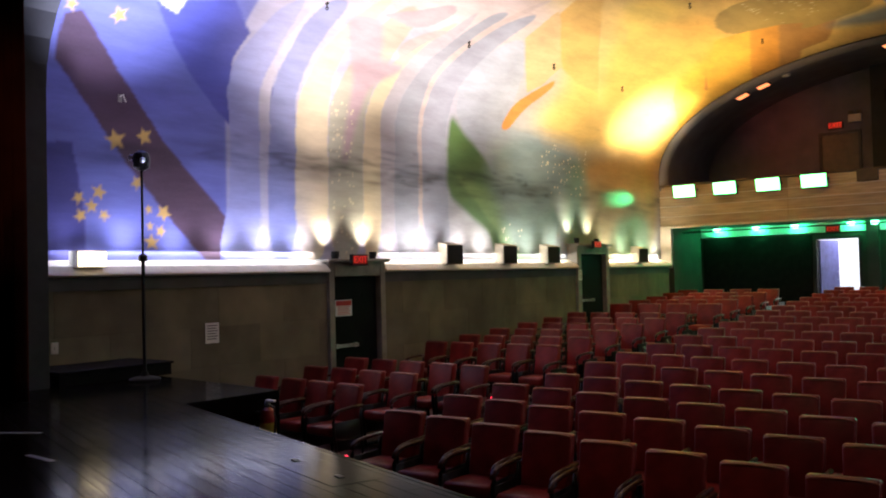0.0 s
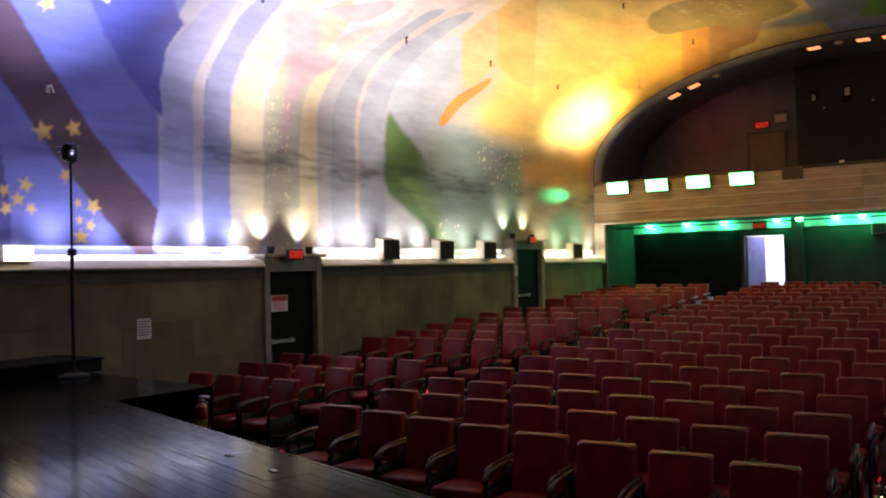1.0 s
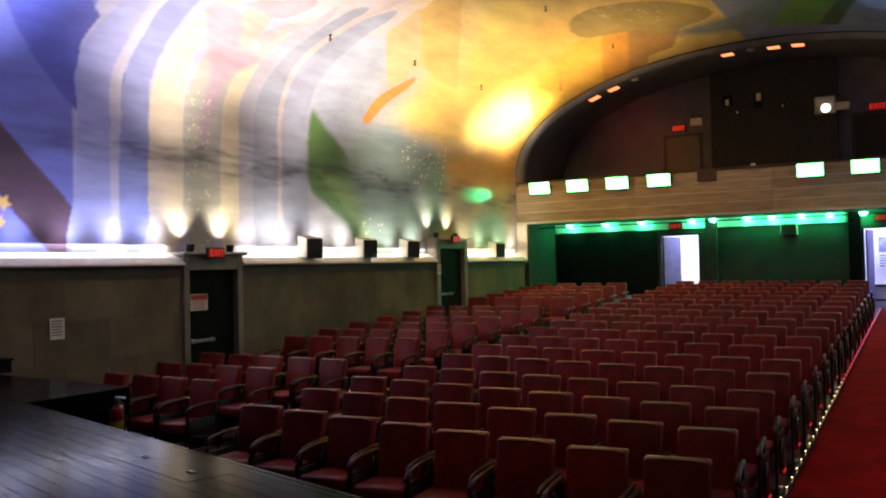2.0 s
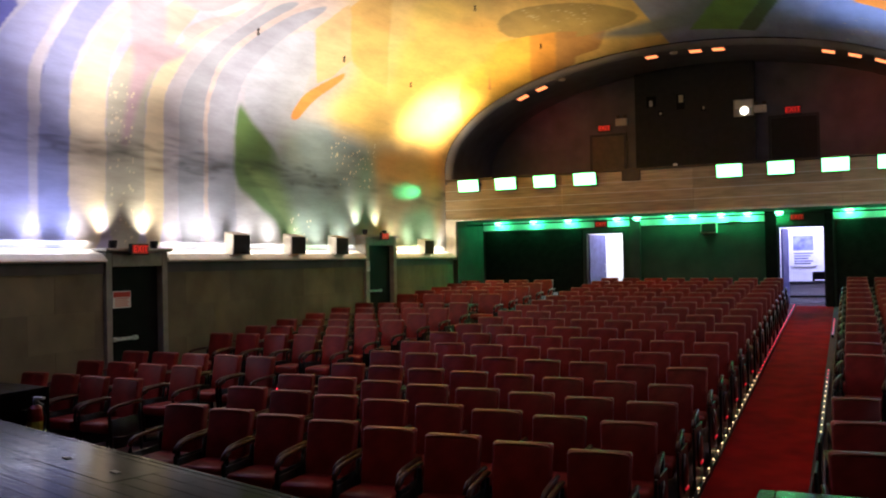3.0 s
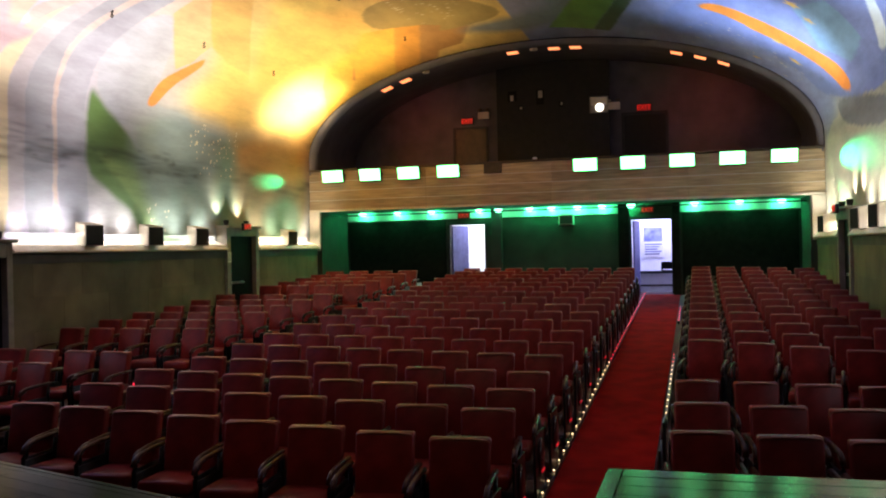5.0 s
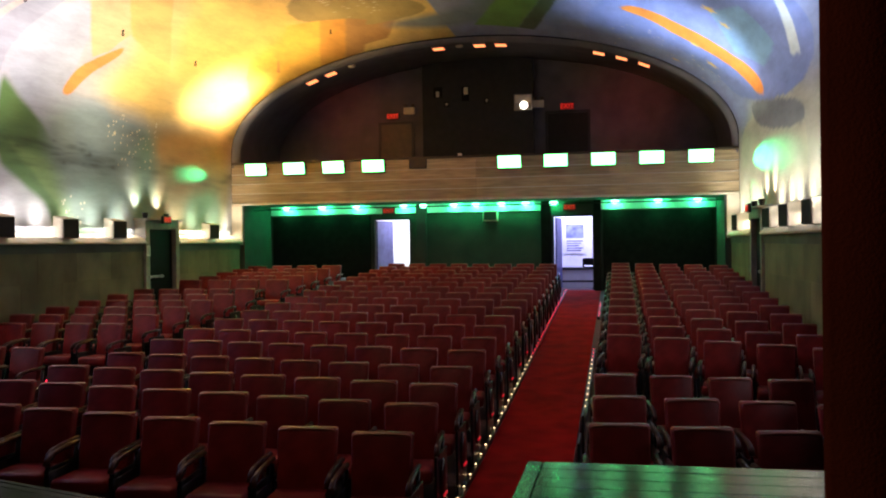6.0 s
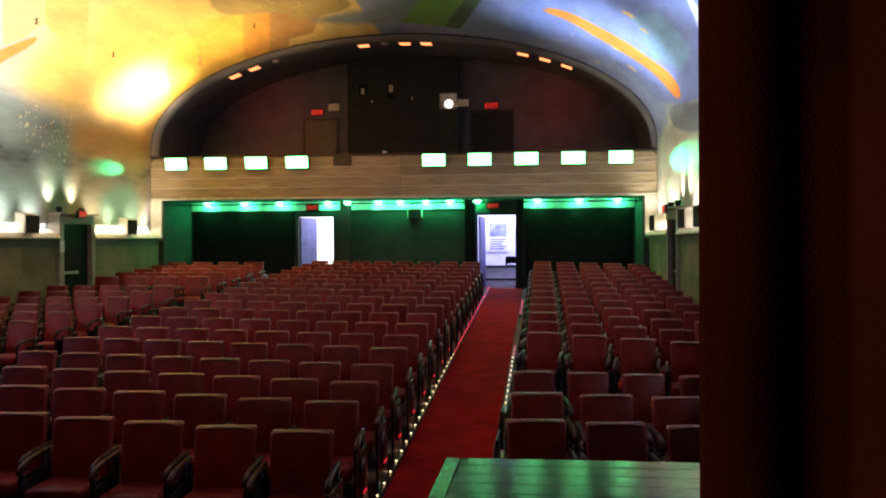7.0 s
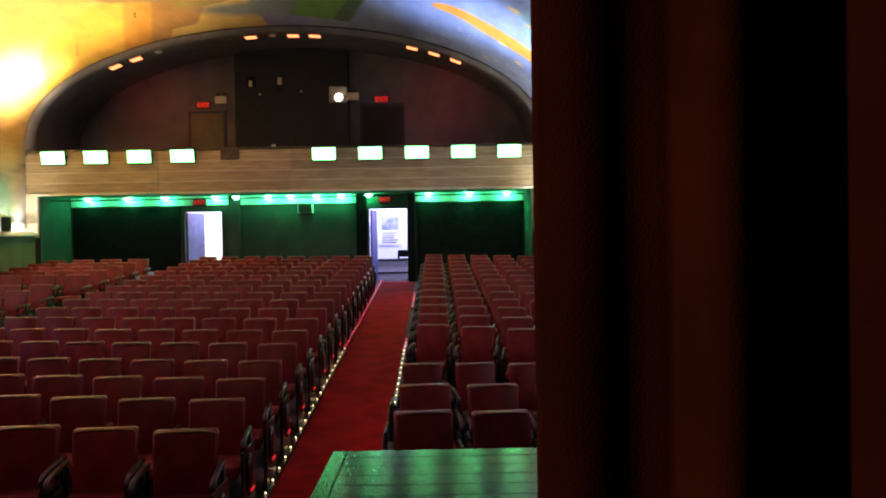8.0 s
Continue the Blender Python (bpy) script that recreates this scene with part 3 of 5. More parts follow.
def vault():
    """One painted sheet: left wall, barrel vault, right wall."""
    th = np.linspace(0, math.pi, 1201)
    ex, ez = XC - AW * np.cos(th), ZC + BW * np.sin(th)
    arc = np.concatenate([[0], np.cumsum(np.hypot(np.diff(ex), np.diff(ez)))])
    rise, low = ZC - 2.70, 0.10
    total = arc[-1] + 2 * rise
    near = 5.6
    s = np.concatenate([np.arange(-low, near, 0.022), np.linspace(near, total + low, int((total + low - near) / 0.055))])
    y = np.linspace(YP, YB, int((YB - YP) / 0.024))
    x = np.where(s < rise, XL, np.where(s > rise + arc[-1], XR, np.interp(s - rise, arc, ex)))
    z = np.where(s < rise, 2.70 + s, np.where(s > rise + arc[-1], 2.70 + total - s, np.interp(s - rise, arc, ez)))
    ns, ny = len(s), len(y)
    S, Y = np.meshgrid(s, y, indexing="ij")
    # hand-painted edges waver a little
    wy = Y + 0.008 * np.sin(S * 5.1 + Y * 2.3) + 0.006 * np.sin(S * 11 - Y * 7)
    ws = S + 0.008 * np.sin(Y * 4.7 + S * 1.7) + 0.006 * np.sin(Y * 13 + S * 6)
    paint = np.empty((ns, ny, 3))
    paint[:] = (0.17, 0.19, 0.52)

    def blend_in(mask, color):
        paint[:] = paint + (np.array(color) - paint) * mask[..., None]

    def past(v, at, width):
        return 1 / (1 + np.exp(np.clip(-(v - at) / width, -40, 40)))

    sway = 0.35 * np.sin(S * 1.9) + 0.2 * np.sin(S * 4.3 + 1)
    blend_in(past(Y, 7.9, 0.01), (0.45, 0.44, 0.60))
    blend_in(past(Y + sway, 12.9, 0.25), (0.42, 0.42, 0.48))
    blend_in(past(S, 4.2, 0.15) * past(-Y - sway, -13.5, 0.3), (0.62, 0.52, 0.56))
    blend_in(past(S + sway * 0.6, 5.2, 0.18) * past(Y + sway, 12.4, 0.35), (0.70, 0.52, 0.20))
    blend_in(past(Y + sway, 15.8, 0.25) * past(S, 2.3, 0.18) * past(-S, -6.5, 0.2), (0.72, 0.48, 0.14))
    paint[(S > 9.5)] = (0.26, 0.30, 0.52)
    blend_in(past(S + 0.2 * np.sin(Y * 1.7), 17.2, 0.12), (0.46, 0.44, 0.37))

    def lay(poly, color, soft=0.008):
        """Paint a field, its edge softened over a grid step or feathered wider."""
        py, ps = [p[0] for p in poly], [p[1] for p in poly]
        i0, i1 = np.searchsorted(s, [min(ps) - 0.3, max(ps) + 0.3])
        j0, j1 = np.searchsorted(y, [min(py) - 0.3, max(py) + 0.3])
        a, b = ws[i0:i1, j0:j1], wy[i0:i1, j0:j1]
        cover = np.zeros(a.shape)
        steps = (-soft, soft) if soft < 0.02 else (-soft, -soft * 0.6, -soft * 0.2, soft * 0.2, soft * 0.6, soft)
        for da, db in [(p, q) for p in steps for q in steps]:
            hit = np.zeros(a.shape, bool)
            for (y0, s0), (y1, s1) in zip(poly, poly[1:] + poly[:1]):
                if s0 != s1:
                    hit ^= ((a + da > s0) != (a + da > s1)) & (b + db < (y1 - y0) * (a + da - s0) / (s1 - s0) + y0)
            cover += hit / len(steps) ** 2
        part_ = paint[i0:i1, j0:j1]
        paint[i0:i1, j0:j1] = part_ + (np.array(color) - part_) * cover[..., None]

    def rounded(poly):
        """Cut the corners of a field twice, for brush-drawn curves."""
        for _ in range(2):
            poly = [(a[0] * (1 - f) + b[0] * f, a[1] * (1 - f) + b[1] * f) for a, b in zip(poly, poly[1:] + poly[:1]) for f in (0.25, 0.75)]
        return poly

    sharp = ("ribbon", "leaf", "leaf2", "base_dark", "band1", "band2", "band3", "green", "green2", "deep", "deep2", "tan", "panel", "panel2", "flash", "tealR", "whiteR")
    feathered = ("dusk", "umber", "teal", "ochre", "teal2", "teal3", "slate", "yellow2", "amber", "gold")
    for name, poly in MURAL:
        lay(poly if name in sharp else rounded(poly), PAINT[name], 0.22 if name in feathered else 0.06 if name in ("leaf", "leaf2", "pink") else 0.012)
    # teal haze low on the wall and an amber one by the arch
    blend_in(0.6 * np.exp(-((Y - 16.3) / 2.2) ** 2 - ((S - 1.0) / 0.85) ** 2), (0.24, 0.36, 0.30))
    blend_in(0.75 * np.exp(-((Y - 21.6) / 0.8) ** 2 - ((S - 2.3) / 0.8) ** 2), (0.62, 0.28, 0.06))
    for cy, cs, r in STARS:
        pts = []
        for k in range(10):
            a = math.pi * k / 5 + cy * 3
            q = r if k % 2 == 0 else r * 0.42
            pts.append((cy + q * math.sin(a), cs + q * math.cos(a)))
        lay(pts, (0.72, 0.46, 0.12))
    # spattered gilt dots
    rng = random.Random(5)
    for y0, y1, s0, s1, n in ((9.95, 10.45, 0.2, 2.6, 60), (16.2, 18.2, 1.5, 2.6, 70), (14.6, 15.4, 0.3, 0.9, 14), (17, 19, 7.4, 8.8, 50), (19.5, 21.8, 13.4, 16.2, 40)):
        for _ in range(n):
            cy, cs, r = rng.uniform(y0, y1), rng.uniform(s0, s1), rng.uniform(0.013, 0.028)
            paint[(Y - cy) ** 2 + (S - cs) ** 2 < r * r] = (0.68, 0.62, 0.48)
    grain = np.array([np.sin(S * 3.1 + Y * 1.3), np.sin(S * 1.2 - Y * 4.1), np.sin(S * 7 + Y * 0.7)]).sum(0) / 3
    paint *= (1 + 0.07 * grain)[..., None]
    # dark wisps and a soft darker band that drift along the wall above the uplights
    drift = S + 0.10 * np.sin(Y * 1.3) + 0.05 * np.sin(Y * 3.9 + 1)
    wisps = np.clip(np.sin(Y * 2.1 + 2.0 * np.sin(S * 6)) + np.sin(Y * 5.3 - S * 9) * 0.6 + np.sin(S * 31 + Y * 1.7) * 0.5, 0, 2) / 2
    dark_band = np.exp(-((drift - 1.55) / 0.22) ** 2) * (0.35 + 0.65 * wisps) + 0.35 * np.exp(-((drift - 1.1) / 0.5) ** 2)
    paint *= (1 - 0.55 * np.clip(dark_band, 0, 1) * (S < 4))[..., None]
    for _ in range(170):
        cy, cs = rng.uniform(7.6, 16.5), rng.gauss(1.60, 0.15)
        ln, th_, lean, deep = rng.uniform(0.06, 0.30), rng.uniform(0.015, 0.045), rng.gauss(0, 0.06), rng.uniform(0.08, 0.38)
        i0, i1 = np.searchsorted(s, [cs - 0.4, cs + 0.4])
        j0, j1 = np.searchsorted(y, [cy - 1.2, cy + 1.2])
        dy = Y[i0:i1, j0:j1] - cy
        ds = S[i0:i1, j0:j1] - cs - lean * dy + 0.6 * lean * dy * dy
        paint[i0:i1, j0:j1] *= (1 - deep * np.exp(-(dy / ln) ** 2 - (ds / th_) ** 2))[..., None]
    verts = np.stack([np.broadcast_to(x[:, None], (ns, ny)), Y, np.broadcast_to(z[:, None], (ns, ny))], -1).reshape(-1, 3)
    i = (np.arange(ns - 1)[:, None] * ny + np.arange(ny - 1)[None]).ravel()
    quads = np.stack([i, i + 1, i + ny + 1, i + ny], 1)
    me = bpy.data.meshes.new("ceiling")
    me.vertices.add(len(verts))
    me.vertices.foreach_set("co", verts.ravel())
    me.loops.add(quads.size)
    me.loops.foreach_set("vertex_index", quads.ravel())
    me.polygons.add(len(quads))
    me.polygons.foreach_set("loop_start", np.arange(len(quads)) * 4)
    me.polygons.foreach_set("loop_total", np.full(len(quads), 4))
    me.polygons.foreach_set("use_smooth", np.ones(len(quads), bool))
    me.update()
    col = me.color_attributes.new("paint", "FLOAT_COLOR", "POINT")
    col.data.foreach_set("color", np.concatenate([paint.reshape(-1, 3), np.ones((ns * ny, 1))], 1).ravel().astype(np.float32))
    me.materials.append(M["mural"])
    ob = new("ceiling", me)
    return structure(ob, "painted plaster vault with blue, cream, green and gold mural", "ceiling")


vault()

# ---- lower side walls with ledges ----
DOORS = ((9.71, 10.75), (17.35, 18.50))


def side_wall(name, face, back, s):
    """A lower wall whose room side is at x = face; s is +1 when the room lies towards +x."""
    root = structure(new(name), "grey-brown plaster block wall below a white ledge", "wall")
    runs = ((YP + 0.05, 9.59), (10.87, 17.18), (18.66, YB))
    for y0, y1 in runs:
        part("wall_face", block(min(face, back), y0, -0.3, max(face, back), y1, LEDGE - 0.06), M["plaster"], root)
        # coursed plaster blocks, slightly proud
        for k, z in enumerate((0.32, 0.85, 1.38, 1.91)):
            y = y0 + 0.02 + (0.45 if k % 2 else 0)
            while y < y1 - 0.2:
                w = min(1.15, y1 - 0.02 - y)
                part("plaster_block", block(min(face, face + s * 0.005), y, z, max(face, face + s * 0.005), y + w - 0.005, z + 0.526, 0.002, 1), M["plaster"], root)
                y += 1.15
        part("frieze_band", block(min(face, face + s * 0.02), y0, 2.44, max(face, face + s * 0.02), y1, LEDGE - 0.07), M["plaster_dark"], root, "dark painted band under the ledge")
        wall = back + s * 0.12
        prof = [(back, LEDGE - 0.06), (face + s * 0.05, LEDGE - 0.06), (face + s * 0.095, LEDGE - 0.05), (face + s * 0.10, LEDGE - 0.035), (face + s * 0.085, LEDGE - 0.015),
                (face, LEDGE + 0.065), (wall + s * 0.02, LEDGE + 0.14), (back, LEDGE + 0.14)]
        part("ledge", sweep_y(prof, y0, y1), M["cream"], root, "white moulded ledge")
    # dark rail above the ledge
    for y0, y1 in runs:
        part("rail", tube([(back + s * 0.03, y0, LEDGE + 0.19), (back + s * 0.03, y1, LEDGE + 0.19)], 0.012, 6), M["black"], root)
    for k, (y0, y1) in enumerate(DOORS):
        top = floor_z(y0) + (2.12 if k == 0 else 2.08)
        cap = LEDGE + 0.10 if k == 0 else 3.10
        n0, n1 = y0 - 0.12, y1 + 0.12
        if k == 1:
            n0, n1 = y0 - 0.17, y1 + 0.16
        xa, xb = min(face + s * 0.06, back - s * 0.15), max(face + s * 0.06, back - s * 0.15)
        part("jamb", block(xa, n0, -0.3, xb, y0, cap, 0.01, 1), M["frame_grey"], root)
        part("jamb", block(xa, y1, -0.3, xb, n1, cap, 0.01, 1), M["frame_grey"], root)
        part("lintel", block(xa, y0, top, xb, y1, cap, 0.01, 1), M["frame_grey"], root)
        part("hood", block(min(face + s * 0.13, back), n0 - 0.05, cap, max(face + s * 0.13, back), n1 + 0.05, cap + 0.05, 0.012, 1), M["frame_grey"], root)
        door = structure(thing("door_%d" % (k + 1 if s > 0 else k + 3)), "closed black steel exit door with a push bar", "door")
        leaf = part("leaf", block(min(face - s * 0.10, face - s * 0.05), y0, floor_z(y0) - 0.05, max(face - s * 0.10, face - s * 0.05), y1, top, 0.006, 1), M["door_black"], door)
        bz = floor_z(y0) + 1.05
        part("push_bar", block(min(face - s * 0.03, face + s * 0.01), y0 + 0.06, bz - 0.025, max(face - s * 0.03, face + s * 0.01), y1 - 0.48, bz + 0.025, 0.008, 2), M["steel"], leaf, "steel push bar")
        for yy in (y0 + 0.1, y1 - 0.54):
            part("bar_bracket", block(min(face - s * 0.05, face - s * 0.02), yy, bz - 0.035, max(face - s * 0.05, face - s * 0.02), yy + 0.05, bz + 0.035), M["steel"], leaf)
        # dark slot beyond the leaf
        part("reveal", block(min(face - s * 0.16, face - s * 0.13), y0, 0, max(face - s * 0.16, face - s * 0.13), y1, top), M["black"], door)
        exit_sign((face + s * 0.16, (y0 + y1) / 2 - (0.12 if k == 0 else 0.1), cap + 0.03 if k == 0 else cap + 0.02), 90 * s, 0.36, 0.17)


def exit_sign(at, turn, w=0.40, h=0.22):
    """A lit sign that faces its own -y before it is turned; its back stands at the given place."""
    root = tagged(thing("exit_sign", at, turn), "lit red exit sign in a dark metal housing", "exit sign", "exit signs")
    part("housing", block(-w / 2, -0.06, -h / 2, w / 2, 0.0, h / 2, 0.008, 1), M["black"], root)
    part("face", block(-w / 2 + 0.02, -0.066, -h / 2 + 0.02, w / 2 - 0.02, -0.061, h / 2 - 0.02), M["exit_face"], root, "dim red face")
    text_part("EXIT", h * 0.85, 0.002, M["exit_text"], root, pose(0, -0.070, 0, 90, 0, 0))
    return root


side_wall("wall_left", LL, XL - 0.12, 1)
side_wall("wall_right", LR, XR + 0.12, -1)

# ---- floor and aisles ----
bm = bmesh.new()
ys = [-6.0, 4.0, 6, 9, 12, 15, 18, 21, 24.0, 24.4, 28.0]
zf = [floor_z(min(v, 24.0)) for v in ys]
sheet = [[bm.verts.new((x, v, z - d)) for v, z in zip(ys, zf)] for x in (XL - 0.2, XR + 0.2) for d in (0, 0.3)]
for a, b in ((0, 2), (1, 3), (0, 1), (2, 3)):
    for i in range(len(ys) - 1):
        bm.faces.new((sheet[a][i], sheet[b][i], sheet[b][i + 1], sheet[a][i + 1]))
structure(link("floor", bm, M["floor"]), "sloping dark auditorium floor", "floor")


def carpet(name, x0, x1, y0, y1):
    bm = bmesh.new()
    prism([(x0, y0), (x1, y0), (x1, y1), (x0, y1)], lambda x, y: floor_z(y) + 0.002, lambda x, y: floor_z(y) + 0.016, bm)
    return tagged(link(name, bm, M["carpet"]), "worn red carpet runner on the sloping aisle", "carpet", kind="structure")


carpet("aisle_carpet", -1.22, -0.30, 4.2, 23.98)
carpet("aisle_carpet", -6.78, -5.92, 7.0, 23.98)


def aisle_strip(x, y0, y1, turn_red, name="aisle_light_strip"):
    root = tagged(thing(name), "strip of small red and warm bulbs along the aisle edge", "light strip")
    part("channel", prism([(x - 0.02, y0), (x + 0.02, y0), (x + 0.02, y1), (x - 0.02, y1)], lambda a, b: floor_z(b) + 0.004, lambda a, b: floor_z(b) + 0.06), M["iron"], root)
    meshes = {}
    for key in ("bead_red", "bead_warm"):
        bm = bmesh.new()
        bmesh.ops.create_icosphere(bm, subdivisions=1, radius=0.008)
        me = bpy.data.meshes.new("bulb")
        bm.to_mesh(me)
        bm.free()
        me.materials.append(M[key])
        meshes[key] = me
    y = y0 + 0.1
    while y < y1 - 0.05:
        ob = new("bulb", meshes["bead_red" if y > turn_red else "bead_warm"])
        ob.parent = root
        ob.location = (x, y, floor_z(y) + 0.075)
        y += 0.33


aisle_strip(-1.205, 6.8, 23.9, 13.9)
aisle_strip(-0.25, 10.2, 14.7, 13.6)
aisle_strip(-0.25, 18.5, 21.0, 0.0)

# single red marker bulbs beside the left aisle
for x, y, h in ((-6.0, 10.70, 0.45), (-6.0, 11.83, 0.44), (-6.0, 13.21, 0.41), (-6.0, 15.9, 0.40), (-6.72, 9.58, 0.50), (-6.72, 9.95, 0.43), (-6.42, 6.55, 0.46)):
    fb = tagged(thing("marker_bulb", (x, y, floor_z(y) + 0.001)), "small lit red marker bulb on a thin black stem", "lamp", "aisle marker bulbs")
    part("stem", turned([(0.03, 0), (0.03, 0.012), (0.010, 0.02), (0.010, h - 0.03), (0.002, h - 0.028)], 10), M["iron"], fb)
    part("bulb", turned([(0.002, h - 0.028), (0.014, h - 0.024), (0.019, h - 0.008), (0.014, h + 0.006), (0.002, h + 0.010)], 10), M["bead_red"], fb, "lit red bulb")

# ---- stage ----
U, V = Vector((-0.951, 0.309)), Vector((0.309, 0.951))   # along and across the boards
EDGE = 2.45


def plan(u, v):
    p = U * u + V * v
    return (p.x, p.y)


def span(v):
    return (0.309 * v - 2.9) / 0.951, (0.309 * v - LL) / 0.951


stage = structure(thing("stage"), "raised stage of worn black painted boards", "stage")
lo0, hi0 = span(-4.2)
lo1, hi1 = span(EDGE)
body = [plan(lo0, -4.2), plan(lo1, EDGE - 0.02), plan(hi1, EDGE - 0.02), plan(hi0, -4.2)]
part("platform", prism(body, -0.2, STAGE - 0.03), M["stage_side"], stage)
part("nosing", prism([plan(lo1, EDGE), plan(lo1, EDGE + 0.03), plan(hi1, EDGE + 0.03), plan(hi1, EDGE)], STAGE - 0.12, STAGE + 0.001), M["stage"], stage)
part("side_platform", prism([(-6.62, 4.70), (-6.58, 5.82), (LL, 6.15), (LL, 5.60)], -0.2, STAGE - 0.002), M["stage"], stage, "side extension of the stage along the wall")
rng = random.Random(11)
v = -2.6
while v < EDGE - 0.01:
    w = min(0.10, EDGE - v)
    a, b = span(v + w / 2)
    u = a + rng.uniform(0.8, 4.5)
    prev = a
    while prev < b:
        end = min(u, b)
        lift = rng.uniform(-0.0008, 0.0)
        p = [plan(prev + 0.0015, v + 0.0015), plan(prev + 0.0015, v + w - 0.0015), plan(end - 0.0015, v + w - 0.0015), plan(end - 0.0015, v + 0.0015)]
        part("board", prism(p, STAGE - 0.03, STAGE + lift), M["stage"], stage)
        prev, u = end, end + rng.uniform(3.0, 5.5)
    v += 0.10
# low riser along the wall that carries the lamp stand
riser = tagged(thing("riser"), "low black riser box against the side wall", "riser")
part("top", block(LL + 0.005, 4.85, STAGE + 0.13, -8.86, 6.25, STAGE + 0.155, 0.006, 1), M["stage_side"], riser)
part("body", block(LL + 0.005, 4.87, STAGE + 0.001, -8.89, 6.23, STAGE + 0.13), M["stage_side"], riser)
# hatch lids and tape marks on the boards
for u, v, w, d in ((4.1, 2.06, 0.9, 0.28),):
    hatch = tagged(thing("floor_hatch"), "flush wooden hatch lid in the stage boards", "hatch")
    part("lid", prism([plan(u, v), plan(u, v + d), plan(u + w, v + d), plan(u + w, v)], STAGE + 0.0003, STAGE + 0.0014), M["stage"], hatch)
    for uu in (u + 0.15, u + w - 0.2):
        part("pull", prism([plan(uu, v + 0.12), plan(uu, v + 0.15), plan(uu + 0.07, v + 0.15), plan(uu + 0.07, v + 0.12)], STAGE + 0.0014, STAGE + 0.006), M["iron"], hatch)
for x, y, a in ((-6.4, 3.2, 0.5), (-5.35, 2.8, -0.05)):
    c, s_ = math.cos(a), math.sin(a)
    pts = [(x + c * i - s_ * j, y + s_ * i + c * j) for i, j in ((-0.17, -0.02), (0.17, -0.02), (0.17, 0.02), (-0.17, 0.02))]
    tagged(link("tape_mark", prism(pts, STAGE + 0.002, STAGE + 0.004), M["frame_grey"]), "strip of grey marking tape on the stage", "tape")

# ---- proscenium, drapes and the dark stage house ----
bm = bmesh.new()
PC, PW, PZ, PB = XC, 5.45, 4.55, 2.6
outer, inner = [], []
for k in range(33):
    a = math.pi * k / 32
    inner.append((PC - PW * math.cos(a), PZ + PB * math.sin(a)))
    outer.append((PC - 7.6 * math.cos(a), max(PZ, PZ + 4.4 * math.sin(a))))
inner = [(PC - PW, -0.2)] + inner + [(PC + PW, -0.2)]
outer = [(PC - 7.6, -0.2)] + outer + [(PC + 7.6, -0.2)]
rings = []
for y in (YP - 0.35, YP + 0.02):
    rings.append(([bm.verts.new((x, y, z)) for x, z in inner], [bm.verts.new((x, y, z)) for x, z in outer]))
for i in range(len(inner) - 1):
    for (n, o), flip in ((rings[0], 0), (rings[1], 1)):
        bm.faces.new((n[i], n[i + 1], o[i + 1], o[i]))
    bm.faces.new((rings[0][0][i], rings[1][0][i], rings[1][0][i + 1], rings[0][0][i + 1]))
structure(link("proscenium", bm, M["black"]), "black painted arched proscenium wall", "wall")
shell = structure(thing("stage_house"), "black walls and roof round the stage", "wall")
part("back_wall", block(-11.2, -4.4, -0.3, 4.3, -4.2, 8.8), M["black_velvet"], shell)
part("side", block(-11.3, -4.2, -0.3, -11.1, YP, 8.8), M["black_velvet"], shell)
part("side", block(4.1, -4.2, -0.3, 4.3, YP, 8.8), M["black_velvet"], shell)
part("roof", block(-11.3, -4.4, 8.8, 4.3, YP + 0.02, 9.0), M["black_velvet"], shell)


def drape(points, z0, z1, mat, label, depth=0.045, pitch=0.13, thick=0.012, seed=1, folds=()):
    """Hanging cloth with folds along a plan line; folds open out a little towards the floor."""
    rng = random.Random(seed)
    line = [Vector(p) for p in points]
    length = sum((b - a).length for a, b in zip(line, line[1:]))
    n = int(length / 0.012)
    phase = [0.0]
    for i in range(n):
        phase.append(phase[-1] + 2 * math.pi * 0.012 / (pitch * rng.uniform(0.75, 1.3)))
    bm = bmesh.new()
    levels = 14
    rows = []
    for j in range(levels + 1):
        f = j / levels
        row = []
        for i in range(n + 1):
            d = length * i / n
            for a, b in zip(line, line[1:]):
                if d <= (b - a).length + 1e-6:
                    t = (b - a).normalized()
                    p = a + t * d
                    break
                d -= (b - a).length
            nrm = Vector((-t.y, t.x))
            sway = 0.012 * math.sin(3 * f + i * 0.05)
            if folds:
                # drawn folds: how far the cloth comes forward at places along its line
                at = length * i / n
                out = 0.0
                for (d0, o0), (d1, o1) in zip(folds, folds[1:]):
                    if d0 <= at <= d1:
                        out = o0 + (o1 - o0) * (0.5 - 0.5 * math.cos(math.pi * (at - d0) / (d1 - d0)))
                q = p - nrm * out * (1.1 - 0.2 * f) + nrm * (0.004 * math.sin(at * 60 + f) + 0.4 * sway)
                row.append(bm.verts.new((q.x, q.y, z0 + (z1 - z0) * f)))
                continue
            q = p + nrm * (depth * (0.75 + 0.35 * (1 - f)) * math.sin(phase[i]) + sway) + t * 0.3 * depth * math.sin(2 * phase[i])
            row.append(bm.verts.new((q.x, q.y, z0 + (z1 - z0) * f)))
        rows.append(row)
    for r, s_ in zip(rows, rows[1:]):
        for i in range(n):
            bm.faces.new((r[i], r[i + 1], s_[i + 1], s_[i]))
    ob = link("stage_curtain", bm, mat, smooth=True)
    so = ob.modifiers.new("cloth", "SOLIDIFY")
    so.thickness = thick
    return tagged(ob, label, "curtain", "stage curtains")


